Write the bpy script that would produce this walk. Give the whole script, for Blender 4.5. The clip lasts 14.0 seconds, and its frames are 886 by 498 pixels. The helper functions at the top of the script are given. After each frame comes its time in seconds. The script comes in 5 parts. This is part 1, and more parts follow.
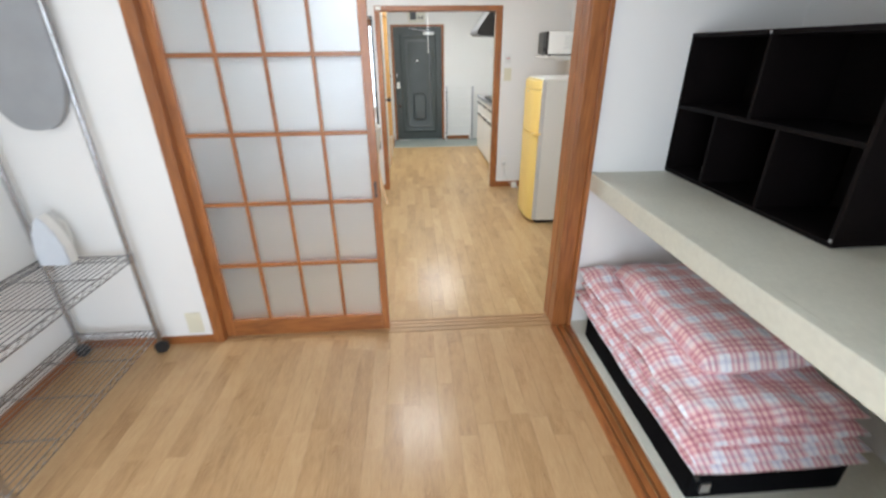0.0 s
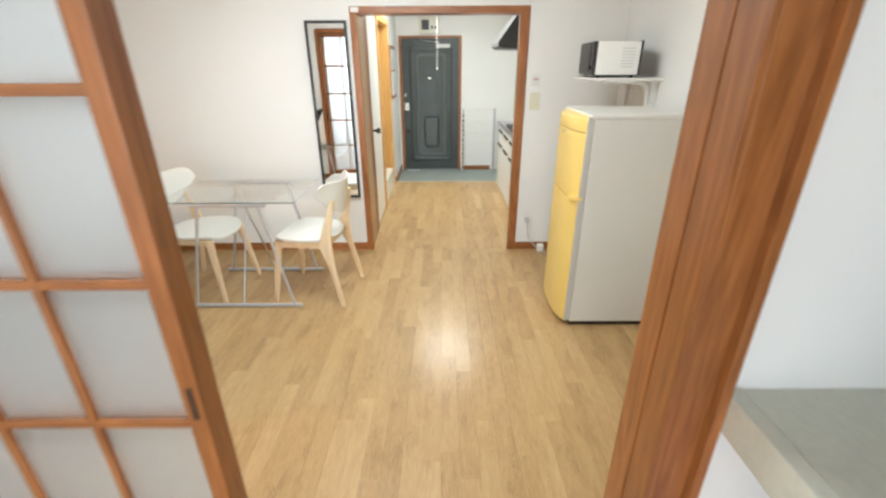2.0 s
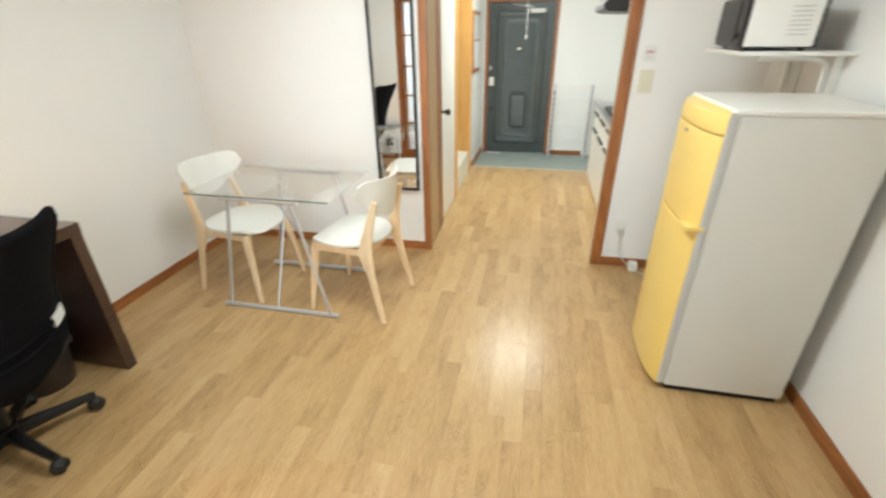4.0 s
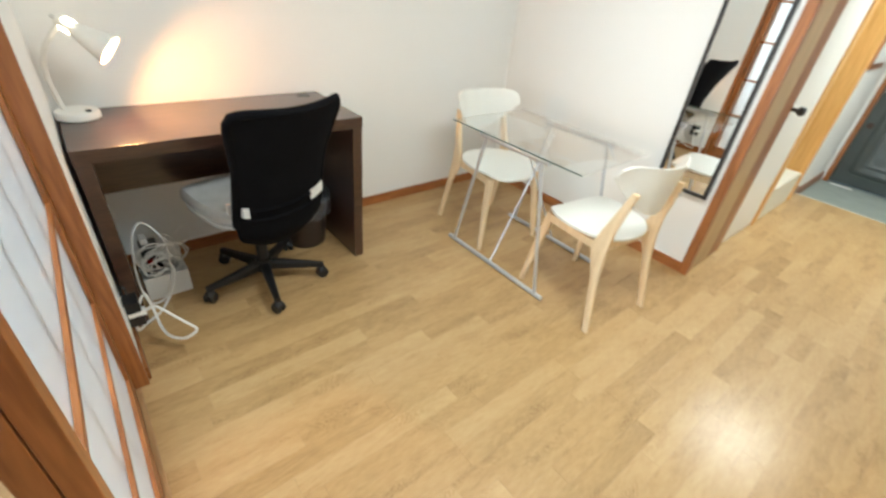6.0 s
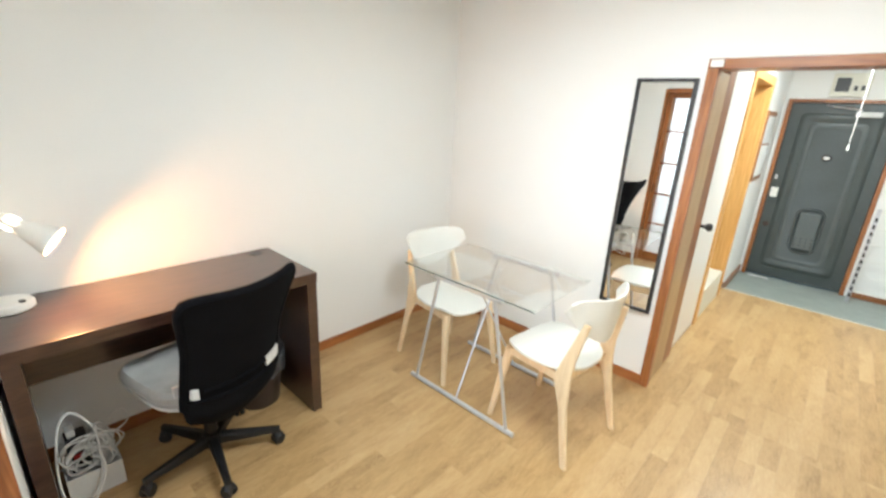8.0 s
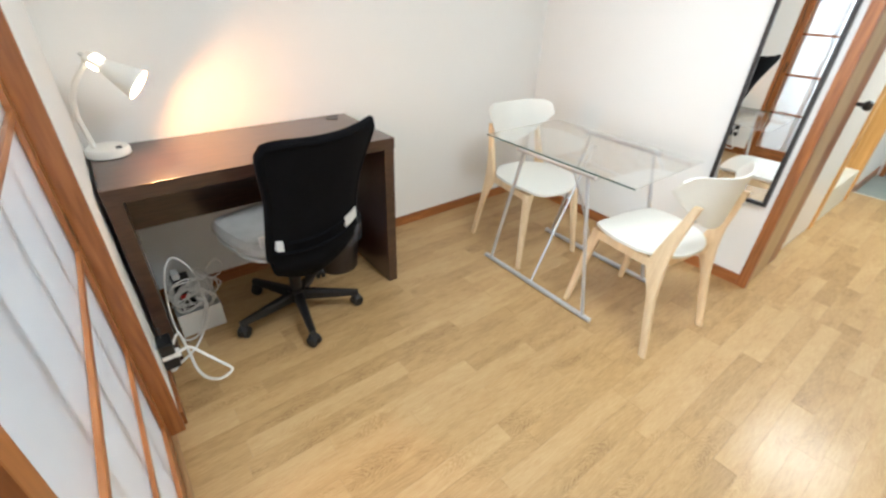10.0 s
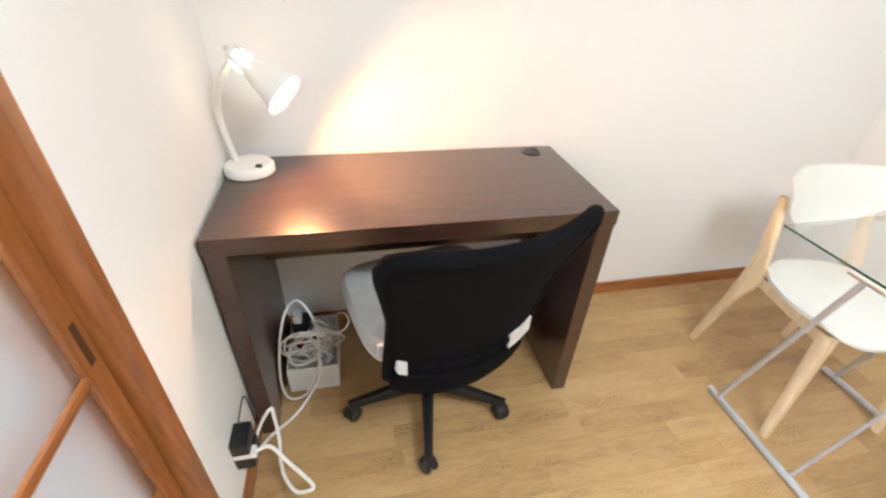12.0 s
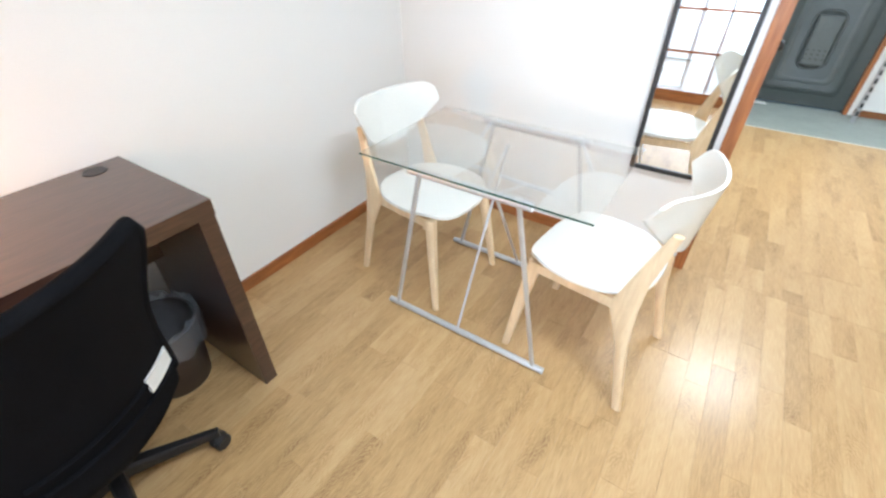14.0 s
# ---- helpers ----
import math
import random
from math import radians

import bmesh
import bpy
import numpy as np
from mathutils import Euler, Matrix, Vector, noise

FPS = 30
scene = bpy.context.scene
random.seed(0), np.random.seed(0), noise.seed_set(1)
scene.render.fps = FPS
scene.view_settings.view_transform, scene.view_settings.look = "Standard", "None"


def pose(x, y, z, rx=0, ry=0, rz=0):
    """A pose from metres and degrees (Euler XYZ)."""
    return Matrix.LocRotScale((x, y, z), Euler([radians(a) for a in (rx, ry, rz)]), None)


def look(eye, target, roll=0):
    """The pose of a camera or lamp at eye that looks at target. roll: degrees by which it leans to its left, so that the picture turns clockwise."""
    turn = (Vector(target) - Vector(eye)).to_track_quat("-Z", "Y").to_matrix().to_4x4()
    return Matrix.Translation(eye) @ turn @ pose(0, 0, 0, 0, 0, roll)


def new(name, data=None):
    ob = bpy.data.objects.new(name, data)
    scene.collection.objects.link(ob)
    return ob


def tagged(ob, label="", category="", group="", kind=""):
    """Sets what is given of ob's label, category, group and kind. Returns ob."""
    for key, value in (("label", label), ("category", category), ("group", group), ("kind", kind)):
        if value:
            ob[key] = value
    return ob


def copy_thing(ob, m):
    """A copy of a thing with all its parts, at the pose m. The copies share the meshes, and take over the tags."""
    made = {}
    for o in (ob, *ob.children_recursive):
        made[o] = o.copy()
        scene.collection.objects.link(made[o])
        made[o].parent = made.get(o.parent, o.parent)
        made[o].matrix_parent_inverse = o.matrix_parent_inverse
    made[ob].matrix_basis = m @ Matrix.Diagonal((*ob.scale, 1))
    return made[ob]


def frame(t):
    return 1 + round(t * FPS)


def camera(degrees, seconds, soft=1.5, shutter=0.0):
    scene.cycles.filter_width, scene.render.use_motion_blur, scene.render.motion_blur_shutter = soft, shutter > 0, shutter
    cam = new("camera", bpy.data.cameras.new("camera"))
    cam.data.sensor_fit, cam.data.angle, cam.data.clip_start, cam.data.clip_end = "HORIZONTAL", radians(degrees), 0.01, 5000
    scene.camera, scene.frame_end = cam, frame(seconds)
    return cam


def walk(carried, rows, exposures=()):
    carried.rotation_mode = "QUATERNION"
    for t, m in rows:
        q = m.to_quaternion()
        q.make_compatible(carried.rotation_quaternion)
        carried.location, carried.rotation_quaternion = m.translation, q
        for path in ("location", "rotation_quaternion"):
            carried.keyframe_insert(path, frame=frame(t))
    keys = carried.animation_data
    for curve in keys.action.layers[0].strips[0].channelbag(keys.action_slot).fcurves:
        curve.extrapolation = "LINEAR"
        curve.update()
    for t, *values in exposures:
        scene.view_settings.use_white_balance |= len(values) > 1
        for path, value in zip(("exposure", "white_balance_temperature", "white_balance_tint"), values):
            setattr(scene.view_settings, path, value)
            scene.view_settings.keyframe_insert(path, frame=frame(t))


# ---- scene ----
cam = camera(91.8, 14.0, soft=2.4, shutter=0.5)
PATH = [
    (0, (0.293, -1.963, 1.413), (0.414, -0.1555, 0.5665), -0.55),
    (0.5, (0.3465, -1.655, 1.4205), (0.536, 0.174, 0.632), 0.25),
    (1, (0.4405, -1.301, 1.43), (0.59, 0.543, 0.67), 0.05),
    (1.5, (0.5694, -0.9458, 1.4456), (0.5716, 0.9004, 0.675), 0.92),
    (2, (0.612, -0.633, 1.43), (0.606, 1.202, 0.633), -0.3),
    (2.2, (0.622, -0.523, 1.434), (0.652, 1.313, 0.641), -0.2),
    (4.3, (0.7032, -0.0214, 1.4266), (0.134, 1.6442, 0.4774), -0.1),
    (4.5, (0.7, 0.016, 1.4175), (-0.039, 1.5965, 0.44), 1.0),
    (5, (0.7145, 0.1, 1.4095), (-0.359, 1.4365, 0.38), 1.55),
    (5.5, (0.6765, 0.159, 1.375), (-0.4245, 1.4295, 0.2915), 2.75),
    (6, (0.6095, 0.213, 1.3355), (-0.63, 1.3505, 0.2545), 6.4),
    (6.5, (0.541, 0.226, 1.424), (-0.939, 1.379, 0.731), 6.4),
    (7, (0.562, 0.195, 1.51), (-0.96, 1.427, 1.099), 3.9),
    (7.2, (0.55, 0.197, 1.532), (-0.912, 1.503, 1.135), 3.0),
    (9.3, (0.567, 0.255, 1.356), (-0.546, 1.576, 0.348), 1.2),
    (9.5, (0.538, 0.25, 1.341), (-0.685, 1.448, 0.307), 1.9),
    (10, (0.464, 0.231, 1.319), (-0.862, 1.304, 0.273), 2.3),
    (10.5, (0.361, 0.278, 1.286), (-1.103, 1.158, 0.245), 2.6),
    (11, (0.146, 0.443, 1.328), (-1.481, 0.953, 0.283), 4.9),
    (11.5, (-0.085, 0.496, 1.324), (-1.725, 0.863, 0.238), 3.6),
    (12, (-0.216, 0.51, 1.302), (-1.82, 0.888, 0.17), 2.8),
    (12.5, (-0.172, 0.551, 1.307), (-1.663, 1.271, 0.186), 2.9),
    (13, (-0.117, 0.618, 1.322), (-1.352, 1.661, 0.144), 0.6),
    (13.5, (-0.08, 0.693, 1.329), (-1.079, 1.953, 0.141), 0.8),
    (14, (-0.061, 0.73, 1.323), (-0.941, 2.055, 0.11), -0.4),
]
EXPOSURES = [
    (0, -0.56, 5980, 11), (1, -0.41, 6050, 10), (2, -0.37, 6180, 8), (4.5, -0.30, 6230, 5), (5.5, -0.34, 6150, 4), (6, -0.27, 6100, 4),
    (6.5, -0.06, 6100, 6), (7, 0.05, 6080, 6), (9.5, -0.29, 5930, 7), (10, -0.22, 5930, 8), (11, -0.02, 5970, 10), (11.5, 0.05, 6050, 11), (12.5, 0.12, 5980, 11), (14, 0.04, 5520, 9),
]
walk(cam, [(t, look(eye, target, roll)) for t, eye, target, roll in PATH], EXPOSURES)

# ---- light and sky ----
world = bpy.data.worlds.new("world")
scene.world = world
world.use_nodes = True
sky = world.node_tree.nodes.new("ShaderNodeTexSky")
sky.sky_type, sky.sun_disc, sky.sun_elevation, sky.sun_rotation = "NISHITA", False, radians(48), radians(200)
world.node_tree.nodes["Background"].inputs["Strength"].default_value = 0.12
world.node_tree.links.new(sky.outputs["Color"], world.node_tree.nodes["Background"].inputs["Color"])


def lamp(name, kind, watts, colour, m, **more):
    data = bpy.data.lights.new(name, kind)
    data.energy, data.color = watts, colour
    if kind == "AREA":
        data.shape, data.size, data.size_y = "RECTANGLE", more["size"], more["size_y"]
    if kind == "SPOT":
        data.spot_size, data.spot_blend, data.shadow_soft_size = radians(more["cone"]), more["blend"], more["radius"]
    if kind == "SUN":
        data.angle = radians(more["angle"])
    ob = new(name, data)
    ob.matrix_basis = m
    return ob


DAY = (0.90, 0.96, 1.0)
TUBE = (0.95, 0.985, 0.965)
WARM = (1.0, 0.42, 0.13)
lamp("sun", "SUN", 1.0, (1.0, 0.96, 0.9), pose(0, -8, 8, 42, 0, 20), angle=12)
lamp("window_daylight", "AREA", 90, DAY, pose(0.10, -3.28, 1.25, 90, 0, 0), size=1.7, size_y=1.7)
lamp("dining_lamp_light", "AREA", 22, TUBE, pose(0.2, 1.3, 2.110, 0, 0, 0), size=0.54, size_y=0.54)
lamp("kitchen_lamp_light", "AREA", 33, (0.985, 1.0, 0.92), pose(0.64, 4.16, 2.135, 0, 0, 0), size=0.60, size_y=0.54)
lamp("desk_lamp_light", "SPOT", 23, WARM, look((-1.358, 0.345, 1.012), (-1.178, 0.715, 0.727)), cone=176, blend=0.35, radius=0.022)


# ---- materials ----
def nodes_of(name):
    m = bpy.data.materials.new(name)
    m.use_nodes = True
    return m, m.node_tree.nodes, m.node_tree.links, m.node_tree.nodes["Principled BSDF"]


def surface(name, colour, rough=0.5, metal=0.0, vary=0.06, scale=6.0, fine=120.0, bump=0.05, stretch=(1, 1, 1), sheen=0.0, gloss=0.5):
    """A plain surface with a large and a fine variation of tone, and fine relief."""
    m, n, l, b = nodes_of(name)
    co = n.new("ShaderNodeTexCoord")
    mp = n.new("ShaderNodeMapping")
    mp.inputs["Scale"].default_value = stretch
    l.new(co.outputs["Object"], mp.inputs["Vector"])
    big, small = n.new("ShaderNodeTexNoise"), n.new("ShaderNodeTexNoise")
    big.inputs["Scale"].default_value, big.inputs["Detail"].default_value = scale, 5
    small.inputs["Scale"].default_value, small.inputs["Detail"].default_value = fine, 3
    for t in (big, small):
        l.new(mp.outputs["Vector"], t.inputs["Vector"])
    add = n.new("ShaderNodeMath")
    add.operation = "ADD"
    l.new(big.outputs["Fac"], add.inputs[0])
    l.new(small.outputs["Fac"], add.inputs[1])
    rng = n.new("ShaderNodeMapRange")
    rng.inputs["From Min"].default_value, rng.inputs["From Max"].default_value = 0.6, 1.4
    rng.inputs["To Min"].default_value, rng.inputs["To Max"].default_value = 1 - vary, 1 + vary
    l.new(add.outputs[0], rng.inputs["Value"])
    mul = n.new("ShaderNodeMix")
    mul.data_type, mul.blend_type = "RGBA", "MULTIPLY"
    mul.inputs["Factor"].default_value = 1
    mul.inputs["A"].default_value = (*colour, 1)
    l.new(rng.outputs["Result"], mul.inputs["B"])
    l.new(mul.outputs["Result"], b.inputs["Base Color"])
    b.inputs["Roughness"].default_value, b.inputs["Metallic"].default_value = rough, metal
    b.inputs["Specular IOR Level"].default_value = gloss
    if sheen:
        b.inputs["Sheen Weight"].default_value = sheen
    if bump:
        bp = n.new("ShaderNodeBump")
        bp.inputs["Strength"].default_value, bp.inputs["Distance"].default_value = bump, 0.002
        l.new(small.outputs["Fac"], bp.inputs["Height"])
        l.new(bp.outputs["Normal"], b.inputs["Normal"])
    return m


def timber(name, dark, light, rough=0.35, along=1, grain=26.0, coat=0.0, tone=0.12, bump=0.05, island=False):
    """Wood with its grain along one axis; the tone shifts from piece to piece."""
    m, n, l, b = nodes_of(name)
    co = n.new("ShaderNodeTexCoord")
    luck = n.new("ShaderNodeNewGeometry").outputs["Random Per Island"] if island else n.new("ShaderNodeObjectInfo").outputs["Random"]
    off = n.new("ShaderNodeVectorMath")
    off.operation = "MULTIPLY_ADD"
    l.new(luck, off.inputs[0])
    off.inputs[1].default_value = (7.0, 5.0, 3.0)
    l.new(co.outputs["Object"], off.inputs[2])
    mp = n.new("ShaderNodeMapping")
    mp.inputs["Scale"].default_value = [0.10 if i == along else 1.0 for i in range(3)]
    l.new(off.outputs[0], mp.inputs["Vector"])
    fine, rings = n.new("ShaderNodeTexNoise"), n.new("ShaderNodeTexNoise")
    fine.inputs["Scale"].default_value, fine.inputs["Detail"].default_value, fine.inputs["Distortion"].default_value = grain * 7, 4, 0.3
    rings.inputs["Scale"].default_value, rings.inputs["Detail"].default_value, rings.inputs["Distortion"].default_value = grain, 3, 1.2
    for t in (fine, rings):
        l.new(mp.outputs["Vector"], t.inputs["Vector"])
    mix = n.new("ShaderNodeMath")
    mix.operation, mix.inputs[1].default_value = "MULTIPLY_ADD", 0.5
    turns, wave, half = (n.new("ShaderNodeMath") for _ in range(3))
    turns.operation, turns.inputs[1].default_value = "MULTIPLY", 34.0
    wave.operation = "SINE"
    half.operation, half.inputs[1].default_value, half.inputs[2].default_value = "MULTIPLY_ADD", 0.07, 0.25
    l.new(rings.outputs["Fac"], turns.inputs[0])
    l.new(turns.outputs[0], wave.inputs[0])
    l.new(wave.outputs[0], half.inputs[0])
    l.new(fine.outputs["Fac"], mix.inputs[0])
    l.new(half.outputs[0], mix.inputs[2])
    ramp = n.new("ShaderNodeValToRGB")
    ramp.color_ramp.elements[0].position, ramp.color_ramp.elements[0].color = 0.30, (*dark, 1)
    ramp.color_ramp.elements[1].position, ramp.color_ramp.elements[1].color = 0.66, (*light, 1)
    l.new(mix.outputs[0], ramp.inputs["Fac"])
    rng = n.new("ShaderNodeMapRange")
    rng.inputs["To Min"].default_value, rng.inputs["To Max"].default_value = 1 - tone, 1 + tone
    l.new(luck, rng.inputs["Value"])
    mul = n.new("ShaderNodeMix")
    mul.data_type, mul.blend_type = "RGBA", "MULTIPLY"
    mul.inputs["Factor"].default_value = 1
    l.new(ramp.outputs["Color"], mul.inputs["A"])
    l.new(rng.outputs["Result"], mul.inputs["B"])
    band, broad, streak = n.new("ShaderNodeTexNoise"), n.new("ShaderNodeMapRange"), n.new("ShaderNodeMix")
    band.inputs["Scale"].default_value, band.inputs["Detail"].default_value = grain * 1.6, 2
    l.new(mp.outputs["Vector"], band.inputs["Vector"])
    broad.inputs["From Min"].default_value, broad.inputs["From Max"].default_value = 0.32, 0.68
    broad.inputs["To Min"].default_value, broad.inputs["To Max"].default_value = 1 - tone * 1.0, 1 + tone * 1.0
    l.new(band.outputs["Fac"], broad.inputs["Value"])
    streak.data_type, streak.blend_type = "RGBA", "MULTIPLY"
    streak.inputs["Factor"].default_value = 1
    l.new(mul.outputs["Result"], streak.inputs["A"])
    l.new(broad.outputs["Result"], streak.inputs["B"])
    l.new(streak.outputs["Result"], b.inputs["Base Color"])
    b.inputs["Roughness"].default_value = rough
    if coat:
        b.inputs["Coat Weight"].default_value, b.inputs["Coat Roughness"].default_value = coat, 0.20
    bp = n.new("ShaderNodeBump")
    bp.inputs["Strength"].default_value, bp.inputs["Distance"].default_value = bump, 0.001
    l.new(fine.outputs["Fac"], bp.inputs["Height"])
    l.new(bp.outputs["Normal"], b.inputs["Normal"])
    return m


def oak_plank(name, low, middle, high, island=False):
    """Lacquered oak strip: tone by plank, fine pores and pointed growth figure in places."""
    m, n, l, b = nodes_of(name)

    def calc(op, a, c, d=None):
        k = n.new("ShaderNodeMath")
        k.operation = op
        for i, v in enumerate((a, c, d)):
            if v is None:
                continue
            if isinstance(v, (int, float)):
                k.inputs[i].default_value = v
            else:
                l.new(v, k.inputs[i])
        return k.outputs[0]
    co = n.new("ShaderNodeTexCoord")
    luck = n.new("ShaderNodeNewGeometry").outputs["Random Per Island"] if island else n.new("ShaderNodeObjectInfo").outputs["Random"]
    off = n.new("ShaderNodeVectorMath")
    off.operation = "MULTIPLY_ADD"
    l.new(luck, off.inputs[0])
    off.inputs[1].default_value = (0.05, 9.0, 13.0)
    l.new(co.outputs["Object"], off.inputs[2])

    def cloud(sx, sy, scale, detail, distort=0.0):
        mp, t = n.new("ShaderNodeMapping"), n.new("ShaderNodeTexNoise")
        mp.inputs["Scale"].default_value = (sx, sy, 1)
        l.new(off.outputs[0], mp.inputs["Vector"])
        l.new(mp.outputs["Vector"], t.inputs["Vector"])
        t.inputs["Scale"].default_value, t.inputs["Detail"].default_value, t.inputs["Distortion"].default_value = scale, detail, distort
        return t.outputs["Fac"]
    sep = n.new("ShaderNodeSeparateXYZ")
    l.new(off.outputs[0], sep.inputs[0])
    side = calc("ABSOLUTE", calc("SUBTRACT", sep.outputs["X"], 0.025), 0)
    warp = cloud(1, 0.35, 42, 4, 0.8)
    phase = calc("MULTIPLY_ADD", side, 560.0, calc("MULTIPLY_ADD", sep.outputs["Y"], 260.0, calc("MULTIPLY", warp, 26.0)))
    figure = calc("MULTIPLY_ADD", calc("SINE", phase, 0), 0.5, 0.5)
    where = n.new("ShaderNodeMapRange")
    where.inputs["From Min"].default_value, where.inputs["From Max"].default_value = 0.50, 0.68
    l.new(cloud(1, 0.30, 13, 2), where.inputs["Value"])
    pores = cloud(1, 0.07, 300, 4, 0.2)
    soft = cloud(1, 0.16, 22, 3, 0.5)
    tone = calc("MULTIPLY_ADD", luck, 0.30, 0.38)
    tone = calc("MULTIPLY_ADD", calc("SUBTRACT", soft, 0.5), 0.42, tone)
    tone = calc("MULTIPLY_ADD", calc("SUBTRACT", pores, 0.5), 0.80, tone)
    tone = calc("MULTIPLY_ADD", calc("MULTIPLY", figure, where.outputs["Result"]), -0.30, calc("ADD", tone, 0.03))
    ramp = n.new("ShaderNodeValToRGB")
    e = ramp.color_ramp.elements
    e[0].position, e[0].color = 0.0, (*low, 1)
    e[1].position, e[1].color = 1.0, (*high, 1)
    mid = e.new(0.5)
    mid.color = (*middle, 1)
    l.new(tone, ramp.inputs["Fac"])
    l.new(ramp.outputs["Color"], b.inputs["Base Color"])
    l.new(calc("MULTIPLY_ADD", soft, 0.16, 0.44), b.inputs["Roughness"])
    b.inputs["Specular IOR Level"].default_value = 0.35
    b.inputs["Coat Weight"].default_value, b.inputs["Coat Roughness"].default_value = 0.42, 0.235
    bp = n.new("ShaderNodeBump")
    bp.inputs["Strength"].default_value, bp.inputs["Distance"].default_value = 0.06, 0.001
    l.new(pores, bp.inputs["Height"])
    l.new(bp.outputs["Normal"], b.inputs["Normal"])
    return m


def pane(name, colour, rough, ior=1.45, through_it=1.0, scatter=0.0):
    m, n, l, b = nodes_of(name)
    b.inputs["Base Color"].default_value = (*colour, 1)
    b.inputs["Roughness"].default_value, b.inputs["IOR"].default_value = rough, ior
    b.inputs["Transmission Weight"].default_value = through_it
    if scatter:
        tr, mx = n.new("ShaderNodeBsdfTranslucent"), n.new("ShaderNodeMixShader")
        tr.inputs["Color"].default_value = (*colour, 1)
        mx.inputs["Fac"].default_value = scatter
        l.new(b.outputs[0], mx.inputs[1])
        l.new(tr.outputs[0], mx.inputs[2])
        l.new(mx.outputs[0], n["Material Output"].inputs["Surface"])
    return m


def glow(name, colour, strength):
    m, n, l, b = nodes_of(name)
    b.inputs["Emission Color"].default_value, b.inputs["Emission Strength"].default_value = (*colour, 1), strength
    return m


def plaid(name):
    """Woven check of reds, pinks, greys and white, 100 mm to the repeat."""
    m, n, l, b = nodes_of(name)
    uv = n.new("ShaderNodeUVMap")
    sep = n.new("ShaderNodeSeparateXYZ")
    l.new(uv.outputs["UV"], sep.inputs[0])

    def bands(axis):
        frac = n.new("ShaderNodeMath")
        frac.operation = "FRACT"
        l.new(sep.outputs[axis], frac.inputs[0])
        r = n.new("ShaderNodeValToRGB")
        r.color_ramp.interpolation = "CONSTANT"
        e = r.color_ramp.elements
        e[0].position, e[0].color = 0.0, (0.95, 0.95, 0.97, 1)
        e[1].position, e[1].color = 0.38, (0.80, 0.53, 0.57, 1)
        for at, c in ((0.15, (0.80, 0.81, 0.88, 1)), (0.24, (0.95, 0.95, 0.97, 1)), (0.48, (0.93, 0.78, 0.76, 1)), (0.58, (0.74, 0.44, 0.50, 1)), (0.68, (0.94, 0.80, 0.77, 1)),
                      (0.80, (0.74, 0.44, 0.50, 1)), (0.90, (0.92, 0.76, 0.76, 1))):
            k = e.new(at)
            k.color = c
        l.new(frac.outputs[0], r.inputs["Fac"])
        return r
    a, c = bands("X"), bands("Y")
    mx = n.new("ShaderNodeMix")
    mx.data_type, mx.blend_type = "RGBA", "MULTIPLY"
    mx.inputs["Factor"].default_value = 0.95
    l.new(a.outputs["Color"], mx.inputs["A"])
    l.new(c.outputs["Color"], mx.inputs["B"])
    l.new(mx.outputs["Result"], b.inputs["Base Color"])
    b.inputs["Roughness"].default_value = 0.9
    b.inputs["Sheen Weight"].default_value = 0.2
    co, t, bp = n.new("ShaderNodeTexCoord"), n.new("ShaderNodeTexNoise"), n.new("ShaderNodeBump")
    t.inputs["Scale"].default_value = 35
    l.new(co.outputs["Object"], t.inputs["Vector"])
    bp.inputs["Strength"].default_value, bp.inputs["Distance"].default_value = 0.35, 0.01
    l.new(t.outputs["Fac"], bp.inputs["Height"])
    l.new(bp.outputs["Normal"], b.inputs["Normal"])
    return m


WALL = surface("wallpaper", (0.85, 0.845, 0.825), 0.85, vary=0.025, scale=1.4, fine=230, bump=0.25)
CEIL = surface("ceiling_paper", (0.80, 0.78, 0.73), 0.9, vary=0.03, scale=2, fine=160, bump=0.2)
OAK = ((0.235, 0.128, 0.047), (0.470, 0.298, 0.127), (0.610, 0.425, 0.215))
WARMOAK = ((0.270, 0.138, 0.053), (0.468, 0.290, 0.134), (0.600, 0.405, 0.212))
FLOORWOOD, FLOORREST = oak_plank("oak_floor", *OAK), oak_plank("oak_floor_rest", *OAK, True)
BEDWOOD, BEDREST = oak_plank("warm_oak_floor", *WARMOAK), oak_plank("warm_oak_floor_rest", *WARMOAK, True)
SILLWOOD = timber("worn_sill_wood", (0.34, 0.19, 0.08), (0.52, 0.32, 0.15), 0.42, 0, 11, coat=0.2, tone=0.10)
TANWOOD = timber("tan_door_lining", (0.42, 0.28, 0.14), (0.56, 0.40, 0.22), 0.45, 2, 11, tone=0.08)
GAP = surface("floor_joint", (0.46, 0.30, 0.14), 0.6)
TRIM = timber("stained_trim", (0.200, 0.066, 0.0170), (0.400, 0.150, 0.043), 0.36, 2, 11, coat=0.2, tone=0.10)
TRIM_X = timber("stained_trim_lying", (0.200, 0.066, 0.0170), (0.400, 0.150, 0.043), 0.36, 0, 11, coat=0.2, tone=0.10)
TRIM_Y = timber("stained_trim_deep", (0.200, 0.066, 0.0170), (0.400, 0.150, 0.043), 0.36, 1, 11, coat=0.2, tone=0.10)
ORANGE = timber("honey_door_frame", (0.60, 0.30, 0.08), (0.78, 0.45, 0.15), 0.4, 2, 9, tone=0.05)
BIRCH = timber("pale_birch", (0.70, 0.51, 0.30), (0.83, 0.65, 0.42), 0.45, 2, 20, tone=0.05)
